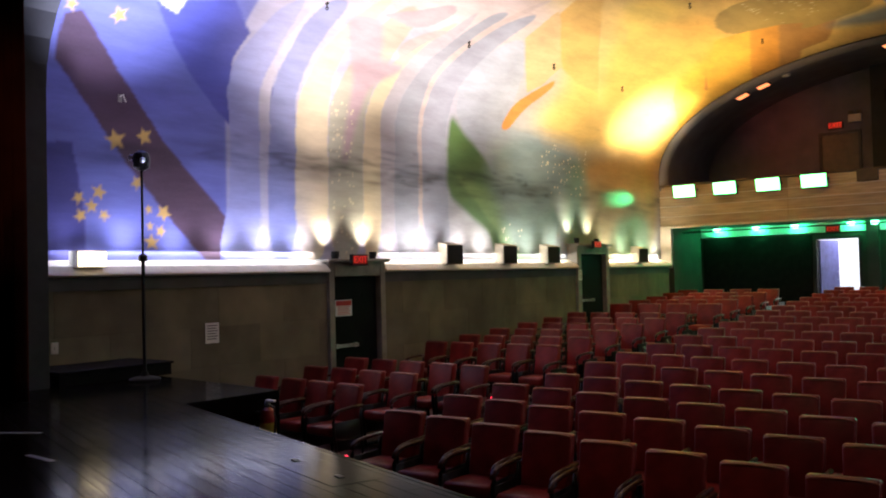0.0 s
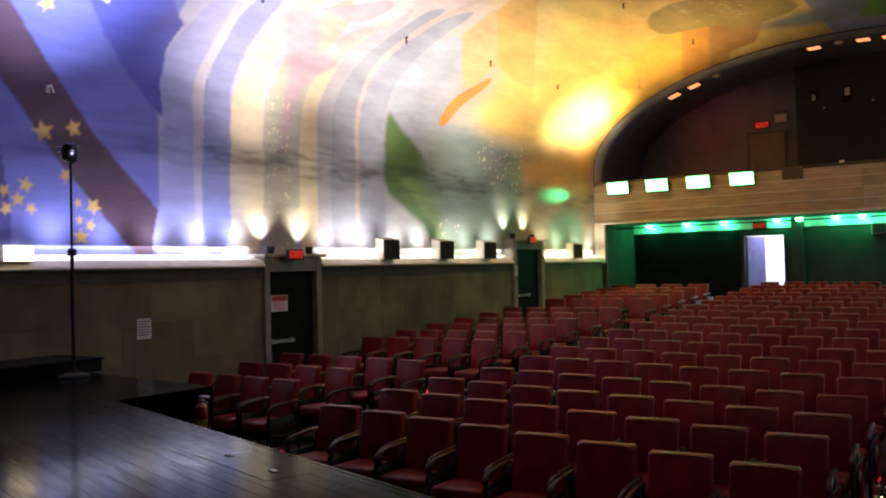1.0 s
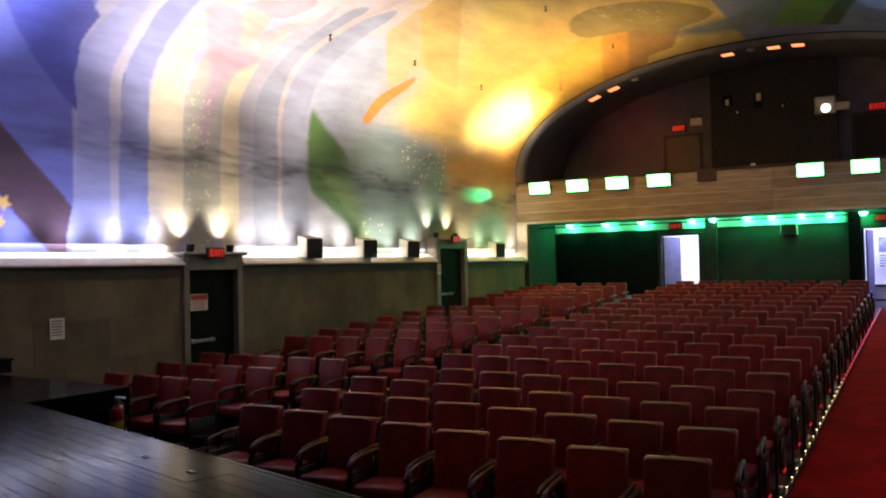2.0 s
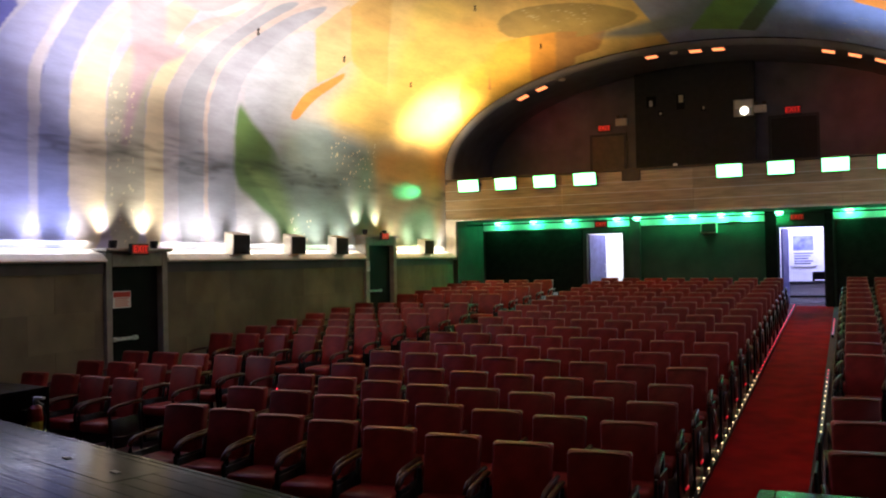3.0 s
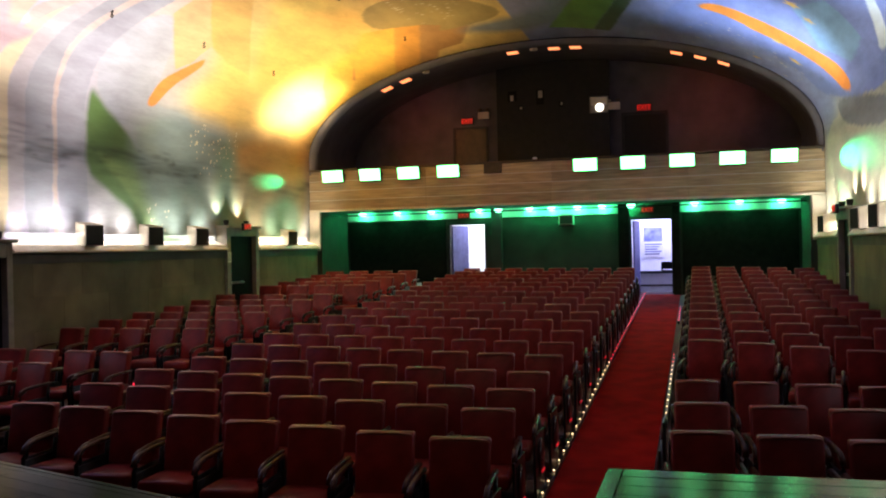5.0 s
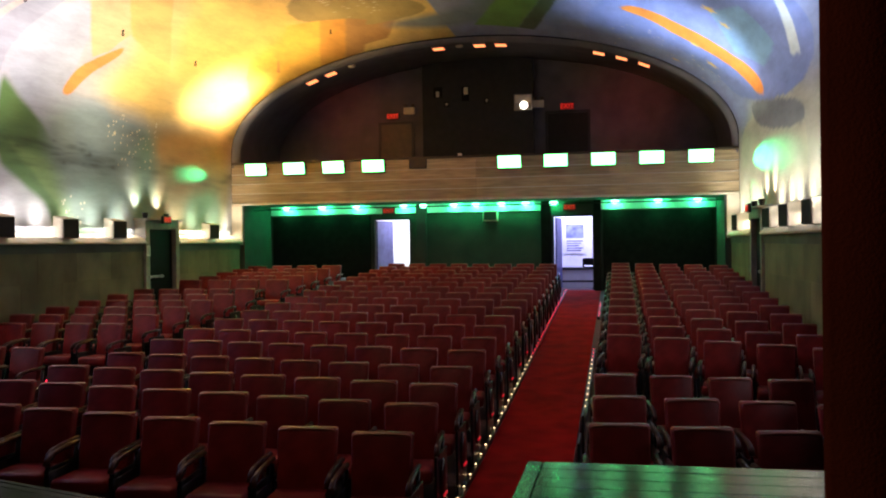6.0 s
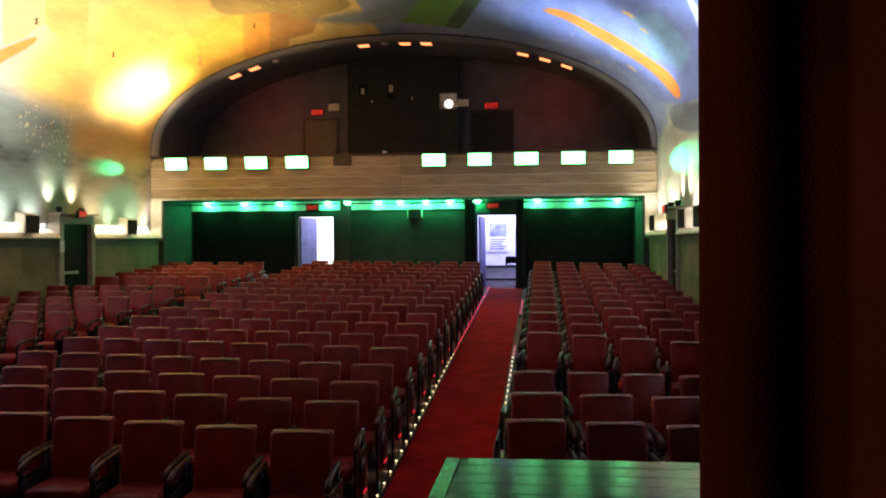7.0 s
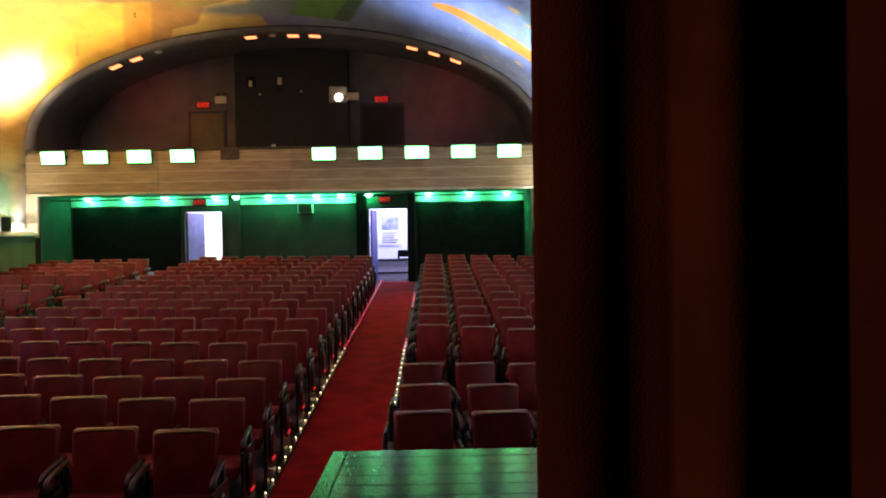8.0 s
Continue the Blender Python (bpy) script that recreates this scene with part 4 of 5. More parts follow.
drape([(0.405, 0.99), (0.62, 0.93), (1.1, 0.86), (2.9, 0.80)], STAGE + 0.005, 7.6, M["drape"], "dark red-brown velvet side curtain in deep folds", 0.05, 0.16, seed=4,
      folds=[(0, -0.008), (0.03, 0.0), (0.19, -0.045), (0.255, 0.045), (0.37, -0.05), (0.50, 0.01), (0.62, -0.04), (0.72, 0.02), (0.82, -0.04),
             (0.95, 0.05), (1.08, -0.03), (1.2, 0.04), (1.35, -0.04), (1.5, 0.04), (1.65, -0.04), (1.8, 0.04), (1.95, -0.04), (2.1, 0.04), (2.6, 0.0)])
drape([(-9.7, 4.00), (-8.05, 4.05)], STAGE + 0.005, 7.4, M["drape"], "dark red-brown velvet curtain gathered beside the proscenium", 0.05, 0.15, seed=7)

# ---- balcony, rear wall and upper recess ----
balcony = structure(thing("balcony_front"), "balcony parapet clad in pale horizontal boards", "balcony")
part("parapet_core", block(XL, YB + 0.03, 3.62, XR, YB + 0.20, 4.70), M["wood"], balcony)
for k in range(4):
    z = 3.66 + k * 0.255
    cuts = [XL, XL + 3.3, XL + 6.6, XL + 9.9, XR]
    for a, b in zip(cuts, cuts[1:]):
        part("board", block(a + 0.002, YB, z, b - 0.002, YB + 0.03, z + 0.245, 0.006, 1), M["wood"], balcony)
for z in (3.911, 4.166, 4.421):
    part("batten", block(XL, YB - 0.012, z - 0.012, XR, YB - 0.0005, z + 0.008, 0.003, 1), M["cream"], balcony, "thin pale batten")
part("bottom_trim", block(XL, YB - 0.03, 3.60, XR, YB + 0.05, 3.66, 0.01, 1), M["cream"], balcony)
part("top_rail", block(XL, YB - 0.03, 4.69, XR, YB + 0.22, 4.74, 0.012, 2), M["brown"], balcony)
structure(link("balcony_floor", block(XL, YB + 0.03, 3.70, XR, YU, 3.78), M["dark_grey"]), "dark balcony deck", "floor")
structure(link("balcony_soffit", block(XL, YB + 0.05, 3.625, XR, YD, 3.69), M["green_wall"]), "flat soffit under the balcony", "ceiling")
for x0, x1 in ((XL, XL + 0.30), (XR - 0.30, XR)):
    structure(link("pier", block(x0, YB - 0.04, LEDGE - 0.1, x1, YB + 0.16, 3.60, 0.01, 1), M["cream"]), "pale pier under the balcony end", "pillar")
# side walls of the space below the balcony
for x0, x1 in ((XL - 0.2, XL + 0.34), (XR - 0.34, XR + 0.2)):
    structure(link("wall_rear_side", block(x0, YB + 0.001, -0.1, x1, YD + 0.2, 3.63), M["green_wall"]), "plain plaster wall below the balcony", "wall")

rear = structure(thing("wall_rear"), "rear wall under the balcony with two doorways", "wall")
LD, RD = (-6.52, -5.52), (-1.53, -0.50)
zb = floor_z(YD)
ZT = 3.20
part("wall_piece", block(XL, YD, 0, LD[0], YD + 0.16, 3.63), M["green_wall"], rear)
part("wall_piece", block(LD[1], YD, 0, RD[0], YD + 0.16, 3.63), M["green_wall"], rear)
part("wall_piece", block(RD[1], YD, 0, XR, YD + 0.16, 3.63), M["green_wall"], rear)
part("wall_piece", block(LD[0], YD, ZT, LD[1], YD + 0.16, 3.63), M["green_wall"], rear)
part("wall_piece", block(RD[0], YD, ZT, RD[1], YD + 0.16, 3.63), M["green_wall"], rear)
# pale boards added to brighten the wall top lit by the soffit lamps
for a, b in ((XL + 0.35, -5.31), (-5.01, -1.87), (-0.27, XR - 0.35)):
    part("cornice", block(a, YD - 0.045, 3.37, b, YD - 0.001, 3.615, 0.008, 1), M["lobby_wall"], rear, "pale board added so the lamp-lit wall top is brighter")
part("pilaster", block(-5.30, YD - 0.16, 0.6, -5.02, YD, 3.62, 0.008, 1), M["green_wall"], rear)
part("pilaster", block(-1.86, YD - 0.16, 0.6, -1.58, YD, 3.62, 0.008, 1), M["rear_dark"], rear)
part("pilaster", block(-0.46, YD - 0.16, 0.6, -0.28, YD, 3.62, 0.008, 1), M["rear_dark"], rear)
part("dado_panel", block(XL + 0.4, YD - 0.03, 0.9, LD[0] - 0.12, YD, 3.33), M["rear_dark"], rear, "black acoustic panel")
part("dado_panel", block(RD[1] + 0.28, YD - 0.03, 0.9, XR - 0.4, YD, 3.33), M["rear_dark"], rear, "black acoustic panel")
for a, b in (LD, RD):
    part("door_casing", block(a - 0.06, YD - 0.03, zb, a, YD + 0.17, ZT + 0.06), M["black"], rear)
    part("door_casing", block(b, YD - 0.03, zb, b + 0.06, YD + 0.17, ZT + 0.06), M["black"], rear)
    part("door_casing", block(a, YD - 0.03, ZT, b, YD + 0.17, ZT + 0.06), M["black"], rear)
# green lamps in a row under the soffit
bar = tagged(thing("lamp_bar"), "dark pipe with lamps along the rear soffit", "pipe")
part("pipe", tube([(XL + 0.34, 22.75, 3.50), (XR - 0.34, 22.75, 3.50)], 0.018, 8), M["iron"], bar)
for x in SOFFIT_LAMPS:
    lampo = tagged(thing("soffit_lamp", (x, 23.66, 3.625)), "green lit lamp fixed under the balcony soffit", "lamp", "soffit lamps")
    part("can", turned([(0.06, 0.0), (0.09, -0.01), (0.10, -0.02), (0.10, -0.035)], 14), M["iron"], lampo)
    part("lens", turned([(0.08, -0.036), (0.105, -0.055), (0.11, -0.08), (0.09, -0.105), (0.05, -0.12), (0.01, -0.125)], 14), M["green_led"], lampo, "glowing green lens")
exit_sign((-6.1, YD - 0.001, 3.45), 0, 0.36, 0.17)
exit_sign((-1.1, YD - 0.001, 3.45), 0, 0.36, 0.17)
boxo = tagged(thing("wall_box", (-3.23, YD, 3.25)), "small green-lit speaker box on the rear wall", "speaker")
part("cabinet", block(-0.2, -0.2, -0.14, 0.2, 0, 0.14, 0.015, 2), M["speaker"], boxo)
part("grille", block(-0.17, -0.212, -0.11, 0.17, -0.202, 0.11), M["green_wall"], boxo)

# lobby rooms
lob = structure(thing("lobby"), "white painted lobby seen through the rear doors", "wall")
part("wall_piece", block(-7.2, 26.4, 0, 1.2, 26.5, 4.0), M["lobby_wall"], lob)
part("wall_piece", block(-7.3, YD + 0.16, 0, -7.2, 26.5, 4.0), M["lobby_wall"], lob)
part("wall_piece", block(-3.9, YD + 0.16, 0, -3.8, 26.4, 4.0), M["lobby_wall"], lob)
part("wall_piece", block(0.4, YD + 0.16, 0, 0.5, 26.5, 4.0), M["lobby_wall"], lob)
part("roof", block(-7.3, YD + 0.16, 3.62, 1.2, 26.5, 3.69), M["lobby_wall"], lob)
leafo = structure(thing("door_5", (LD[0] + 0.03, YD + 0.10, zb), 74), "open rear door leaf with a bluish sheen", "door")
part("leaf", block(0, -0.02, 0.01, 0.88, 0.02, 1.98, 0.006, 1), M["blue_door"], leafo)
part("handle", tube([(0.80, -0.02, 0.95), (0.80, -0.06, 0.97), (0.80, -0.06, 1.15), (0.80, -0.02, 1.17)], 0.01, 6), M["steel"], leafo)
leafo = structure(thing("door_6", (RD[0] + 0.04, YD + 0.18, zb), 84), "open rear door leaf folded back into the lobby", "door")
part("leaf", block(0, -0.02, 0.01, 0.9, 0.02, 1.98, 0.006, 1), M["blue_door"], leafo)
posterobj = tagged(thing("poster", (-1.08, 26.395, 2.62)), "framed blue poster on the white lobby wall", "poster")
part("frame", block(-0.30, -0.03, -0.45, 0.30, 0, 0.45, 0.006, 1), M["paper"], posterobj)
part("print", block(-0.26, -0.036, 0.0, 0.26, -0.031, 0.41), M["poster"], posterobj)
for k in range(5):
    part("print_line", block(-0.24, -0.036, -0.10 - 0.07 * k, 0.24 - 0.06 * (k % 3), -0.031, -0.065 - 0.07 * k), M["poster"], posterobj)
counter = tagged(thing("lobby_counter", (-1.0, 25.75, zb)), "low white counter with a dark top in the lobby", "counter")
part("body", block(-0.85, -0.25, 0, 0.85, 0.25, 0.52, 0.01, 1), M["lobby_wall"], counter)
part("top", block(-0.9, -0.28, 0.52, 0.9, 0.28, 0.58, 0.01, 2), M["black"], counter)
part("plinth_line", block(-0.86, -0.26, 0.16, 0.86, -0.251, 0.21), M["black"], counter)
machine = tagged(thing("lobby_appliance", (-0.62, 25.75, zb + 0.58)), "dark machine standing on the lobby counter", "appliance")
part("case", block(-0.22, -0.16, 0, 0.2, 0.16, 0.26, 0.03, 2), M["door_black"], machine)
part("tray", block(-0.16, -0.22, 0.02, 0.14, -0.161, 0.05, 0.006, 1), M["steel"], machine)

# upper recess behind the parapet
bm = bmesh.new()
prof = []
for k in range(41):
    a = math.pi * k / 40
    prof.append((XC - (AW - 0.02) * math.cos(a), ZC + (BW - 0.03) * math.sin(a)))
prof = [(XL + 0.02, 4.6)] + prof + [(XR - 0.02, 4.6)]
inr = [(XC + (x - XC) * 0.98, z if z < ZC else ZC + (z - ZC) * 0.965) for x, z in prof]
r0 = [bm.verts.new((x, YB - 0.02, z)) for x, z in prof]
r1 = [bm.verts.new((x, YB + 0.04, z)) for x, z in inr]
r2 = [bm.verts.new((x, YB + 0.28, z)) for x, z in inr]
for a, b in ((r0, r1), (r1, r2)):
    for i in range(len(prof) - 1):
        bm.faces.new((a[i], b[i], b[i + 1], a[i + 1]))
structure(link("arch_trim", bm, M["grey"], smooth=True), "grey plaster arch framing the upper balcony recess", "trim")
bm = bmesh.new()
r2 = [bm.verts.new((x, YB + 0.28, z)) for x, z in inr]
r3 = [bm.verts.new((x, YU, z + 0.15 if z > ZC else z)) for x, z in inr]
for i in range(len(inr) - 1):
    bm.faces.new((r2[i], r3[i], r3[i + 1], r2[i + 1]))
structure(link("recess_vault", bm, M["dark_grey"], smooth=True), "charcoal vault over the balcony", "ceiling")
up = structure(thing("wall_upper_rear"), "charcoal rear wall above the balcony", "wall")
part("wall_piece", block(XL - 0.2, YU, 3.7, XR + 0.2, YU + 0.15, 8.2), M["dark_grey"], up)
booth = tagged(thing("projection_booth"), "black projection booth wall with small ports", "booth")
part("wall_panel", block(-5.31, YU - 0.25, 3.8, -2.12, YU, 7.9), M["booth"], booth)
for x, z, w, h in ((-4.85, 6.85, 0.26, 0.3), (-4.05, 6.78, 0.22, 0.42), (-3.45, 6.55, 0.12, 0.16), (-4.6, 6.5, 0.14, 0.14)):
    part("port", block(x - w / 2, YU - 0.262, z - h / 2, x + w / 2, YU - 0.251, z + h / 2), M["door_black"], booth, "glazed viewing port")
# pale patches stand for glints in the glazed ports
for x, z, w, h in ((-4.86, 6.80, 0.09, 0.16), (-4.04, 6.86, 0.12, 0.20), (-3.44, 6.56, 0.05, 0.08), (-4.60, 6.50, 0.06, 0.06)):
    part("port_glass", block(x - w / 2, YU - 0.275, z - h / 2, x + w / 2, YU - 0.263, z + h / 2, 0.004, 1), M["speaker"], booth, "pale patch painted for the glint in a port")
proj = tagged(thing("projector_port", (-2.40, YU - 0.26, 6.46)), "lit projector port in a pale frame", "projector")
part("frame", block(-0.26, -0.05, -0.23, 0.26, 0, 0.23, 0.01, 1), M["frame_grey"], proj)
part("glass", block(-0.22, -0.056, -0.02, 0.22, -0.051, 0.2), M["speaker"], proj)
part("lens", turned([(0.10, 0), (0.11, 0.03), (0.08, 0.05), (0.02, 0.055)], 16), M["projector_lens"], proj, "bright white lens")
proj.children[-1].matrix_local = pose(0.02, -0.052, -0.09, 90, 0, 0)
for x, z in ((-5.75, 6.42), (-1.98, 6.42)):
    em = tagged(thing("emergency_light", (x, YU - (0.01 if x < -5 else 0.26), z)), "twin-head emergency light on the rear wall", "emergency light", "emergency lights")
    part("case", block(-0.16, -0.1, -0.13, 0.16, 0, 0.07, 0.012, 2), M["speaker"], em)
    for dx in (-0.1, 0.1):
        part("head", turned([(0.02, -0.04), (0.055, -0.02), (0.06, 0.04), (0.03, 0.05)], 10, at=(dx, -0.06, 0.12)), M["brown"], em)
for x0, x1, z in ((-6.68, -5.62, 6.08), (-1.81, -0.55, 6.22)):
    dd = structure(thing("door_7" if x0 < -3 else "door_8"), "dark exit door in the upper rear wall", "door")
    part("leaf", block(x0 + 0.06, YU - 0.03, 3.79, x1 - 0.06, YU - 0.001, z - 0.06), M["brown"] if x0 < -3 else M["booth"], dd)
    part("casing", block(x0, YU - 0.06, 3.79, x0 + 0.07, YU, z), M["black"], dd)
    part("casing", block(x1 - 0.07, YU - 0.06, 3.79, x1, YU, z), M["black"], dd)
    part("casing", block(x0 + 0.07, YU - 0.06, z - 0.07, x1 - 0.07, YU, z), M["black"], dd)
exit_sign((-6.24, YU - 0.02, 6.25), 0, 0.38, 0.2)
exit_sign((-1.19, YU - 0.02, 6.33), 0, 0.42, 0.22)
for x in RECESS_LAMPS:
    zz = ZC + (BW - 0.03) * 0.965 * math.sqrt(max(0, 1 - ((x - XC) / (AW * 0.98)) ** 2))
    slope = -math.degrees(math.atan((BW * 0.965) * (x - XC) / (AW * 0.98) ** 2 / math.sqrt(max(0.05, 1 - ((x - XC) / (AW * 0.98)) ** 2))))
    dl = tagged(thing("downlight"), "lit orange downlight in the recess ceiling", "lamp", "recess downlights")
    dl.matrix_world = pose(x, 22.58, zz + 0.0, 0, -slope, 0)
    part("trim_ring", block(-0.17, -0.16, -0.03, 0.17, 0.16, 0.05, 0.01, 1), M["dark_grey"], dl)
    part("lens", block(-0.14, -0.13, -0.045, 0.14, 0.13, -0.031, 0.004, 1), M["orange_led"], dl, "glowing orange lens")
for x in (-6.7, -3.8):
    zz = ZC + (BW - 0.03) * 0.965 * math.sqrt(max(0, 1 - ((x - XC) / (AW * 0.98)) ** 2))
    dl = tagged(thing("downlight", (x, 22.58, zz)), "unlit pale downlight in the recess ceiling", "lamp", "recess downlights")
    part("lens", turned([(0.10, 0.05), (0.10, -0.03), (0.05, -0.05), (0.01, -0.055)], 12), M["speaker"], dl)
# floodlight panels on the parapet
for x in (-9.18, -8.12, -7.05, -5.98, -2.47, -1.32, -0.16, 0.99, 2.14):
    fl = tagged(thing("led_floodlight", (x, YB - 0.06, 4.54)), "lit green-white floodlight panel on the balcony front", "floodlight", "balcony floodlights")
    fl.matrix_world = pose(x, YB - 0.13, 4.54, 14, 0, 0)
    part("housing", block(-0.30, -0.02, -0.185, 0.30, 0.05, 0.185, 0.012, 2), M["black"], fl)
    part("lens", block(-0.285, -0.032, -0.150, 0.285, -0.021, 0.150, 0.004, 1), M["flood_lens"], fl, "glowing lens")
    for dx in (-0.31, 0.31):
        part("bracket", block(dx - 0.008, -0.01, -0.03, dx + 0.008, 0.10, 0.03), M["iron"], fl)
jb = tagged(thing("junction_box", (-4.83, YB, 4.58)), "pale junction box on the balcony front", "box")
part("cover", block(-0.23, -0.05, -0.14, 0.23, 0, 0.14, 0.01, 1), M["brown"], jb)
cam_box = tagged(thing("small_sensor", (-3.75, YB + 0.05, 4.74)), "small white sensor on the parapet rail", "sensor")
part("body", block(-0.05, -0.04, 0, 0.05, 0.04, 0.06, 0.012, 2), M["paper"], cam_box)

# ---- speakers and fittings on the ledges ----
def speaker(x, y, s, big=1.0):
    """A wedge-backed cabinet that faces up the hall from the ledge."""
    root = tagged(thing("wall_speaker", (x, y, LEDGE + 0.05), -7 * s), "pale six-sided speaker cabinet with a black grille on the ledge", "speaker", "ledge speakers")
    h, w, d = 0.41 * big, 0.26 * big, 0.42 * big
    bm = prism([(-w / 2, -d / 2), (w / 2, -d / 2), (w / 2, d / 2), (-w / 2, d / 2)], 0, h)
    for v in bm.verts:
        if v.co.z > 0.1 and v.co.x * s > 0:
            v.co.z -= 0.05 * big
        if v.co.x * s < 0:
            v.co.y *= 0.8
    bmesh.ops.bevel(bm, geom=bm.edges[:], offset=0.012, segments=1, affect="EDGES")
    part("cabinet", bm, M["speaker"], root)
    part("grille", block(min(s * w / 2, s * (w / 2 + 0.02)), -d / 2 + 0.015, 0.012, max(s * w / 2, s * (w / 2 + 0.02)), d / 2 - 0.015, h - 0.065 * big, 0.008, 1), M["grille"], root, "black cloth grille")
    return root


for y in (12.65, 14.42, 16.05, 20.30):
    speaker(XL + 0.02 + 0.20, y, 1)
    speaker(XR - 0.02 - 0.20, y, -1)
lb = tagged(thing("light_box", (XL + 0.2, 5.70, LEDGE + 0.05)), "glowing white light box standing on the ledge", "lamp")
part("case", block(-0.10, -0.19, 0, 0.09, 0.19, 0.20, 0.012, 2), M["paper"], lb)
part("diffuser", block(0.0905, -0.175, 0.015, 0.10, 0.175, 0.185, 0.004, 1), M["light_box"], lb, "glowing diffuser")
# small flood cans over the side doors
for y in (9.75, 10.6, 17.2, 18.1):
    for x, s in ((XL + 0.24, 1), (XR - 0.24, -1)):
        z = LEDGE + 0.15 if y < 12 else 3.15
        can = tagged(thing("uplight_can", (x, y, z)), "small black uplight can on the door hood", "lamp", "uplights")
        part("body", turned([(0.05, 0.0), (0.05, 0.02), (0.06, 0.05), (0.065, 0.11), (0.06, 0.115)], 12), M["iron"], can)
        part("bail", tube([(0, -0.075, 0.0), (0, -0.085, 0.06), (0, -0.07, 0.1)], 0.008, 6), M["iron"], can)


def notice(at, turn, w, h, label, red):
    root = tagged(thing("notice", at, turn), label, "sign")
    part("sheet", block(-w / 2, -0.006, -h / 2, w / 2, 0, h / 2), M["paper"], root)
    if red:
        part("heading", block(-w / 2 + 0.012, -0.009, h * 0.14, w / 2 - 0.012, -0.0065, h / 2 - 0.012), M["red_print"], root, "red heading bar")
    for k in range(5 if red else 6):
        z = (h * 0.06 if red else h * 0.36) - k * h * (0.11 if red else 0.13)
        part("print_line", block(-w * 0.38, -0.008, z - h * 0.022, w * (0.38 - 0.08 * (k % 2)), -0.0065, z + h * 0.022), M["red_print"] if red else M["ink"], root)


notice((LL - 0.045, 9.99, 2.05), 90, 0.36, 0.25, "white notice with a red heading on the exit door", True)
notice((LL + 0.01, 7.45, 1.83), 90, 0.22, 0.27, "white printed notice taped on the plaster wall", False)
notice((LL + 0.062, 17.27, 2.45), 90, 0.14, 0.22, "small white notice on the door jamb", False)
sw = tagged(thing("wall_switch", (LL + 0.006, 5.27, 1.80), 90), "white wall switch plate", "switch")
part("plate", block(-0.045, -0.012, -0.065, 0.045, 0, 0.065, 0.004, 1), M["paper"], sw)
part("toggle", block(-0.012, -0.026, -0.02, 0.012, -0.0125, 0.02, 0.004, 1), M["paper"], sw)

# ceiling bolts
for y, x in ((8.98, -8.98), (12.28, -8.89), (14.94, -8.80), (17.84, -8.80), (15.87, -6.40), (19.55, -6.28), (9.0, -5.8), (12.2, -5.9)):
    z = ZC + BW * math.sqrt(1 - ((x - XC) / AW) ** 2)
    hk = tagged(thing("ceiling_hook", (x, y, z)), "small black hook hanging from the painted vault", "hook", "ceiling hooks")
    part("stem", turned([(0.03, 0.02), (0.03, -0.01), (0.01, -0.015), (0.01, -0.05)], 8), M["iron"], hk)
    part("ring", tube([(0.022 * math.cos(a), 0, -0.07 + 0.022 * math.sin(a)) for a in (math.pi * k / 5 for k in range(11))], 0.009, 6), M["iron"], hk)

br = tagged(thing("wall_bracket", (XL + 0.002, 6.27, 4.82), 90), "small pale bracket fixed on the painted wall", "bracket")
part("plate", block(-0.03, -0.015, -0.05, 0.03, 0, 0.05, 0.006, 1), M["frame_grey"], br)
part("arm", tube([(0, -0.01, 0.02), (0.01, -0.06, 0.04), (0.04, -0.07, -0.05)], 0.012, 6), M["speaker"], br)
# batten out of view, added to carry the overhead seat fill
hl = tagged(thing("house_light_batten", (-3.4, 9.8, 7.55)), "unseen black batten added over the seat fill light", "lamp")
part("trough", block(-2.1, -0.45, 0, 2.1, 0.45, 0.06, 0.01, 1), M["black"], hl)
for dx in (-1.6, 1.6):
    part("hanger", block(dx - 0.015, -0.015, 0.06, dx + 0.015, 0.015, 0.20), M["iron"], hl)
# ---- lamp stand on the riser ----
st = tagged(thing("lamp_stand", (-8.62, 5.70, STAGE + 0.001)), "tall black lamp stand with a spotlight on top", "lamp stand")
part("base", turned([(0.17, 0.0), (0.17, 0.015), (0.15, 0.03), (0.05, 0.05), (0.03, 0.10)], 20), M["black_velvet"], st)
part("pole", turned([(0.02, 0.08), (0.02, 1.35), (0.014, 1.36), (0.014, 2.38)], 10), M["iron"], st)
part("collar", turned([(0.045, 1.30), (0.05, 1.31), (0.05, 1.36), (0.03, 1.38)], 12), M["iron"], st)
hd = part("head", turned([(0.04, 2.30), (0.085, 2.33), (0.095, 2.42), (0.08, 2.49), (0.03, 2.52)], 14), M["iron"], st)
part("yoke", tube([(-0.11, 0, 2.42), (-0.11, 0, 2.34), (0, 0, 2.29), (0.11, 0, 2.34), (0.11, 0, 2.42)], 0.012, 6), M["iron"], hd)
for dx, dz in ((-0.11, 2.45), (0.11, 2.40)):
    part("knob", turned([(0.02, -0.03), (0.028, -0.01), (0.028, 0.02), (0.01, 0.03)], 8, at=(dx, -0.06, dz)), M["steel"], hd)

# ---- extinguisher on the stage side ----
ex = tagged(thing("fire_extinguisher", (-6.44, 5.55, 0.88)), "fire extinguisher with a yellow label on the stage side", "extinguisher")
part("tank", turned([(0.065, 0), (0.075, 0.02), (0.075, 0.36), (0.06, 0.42), (0.025, 0.45)], 16), M["red_tank"], ex)
part("label_band", turned([(0.0765, 0.16), (0.0768, 0.17), (0.0768, 0.30), (0.0765, 0.31)], 16), M["yellow"], ex)
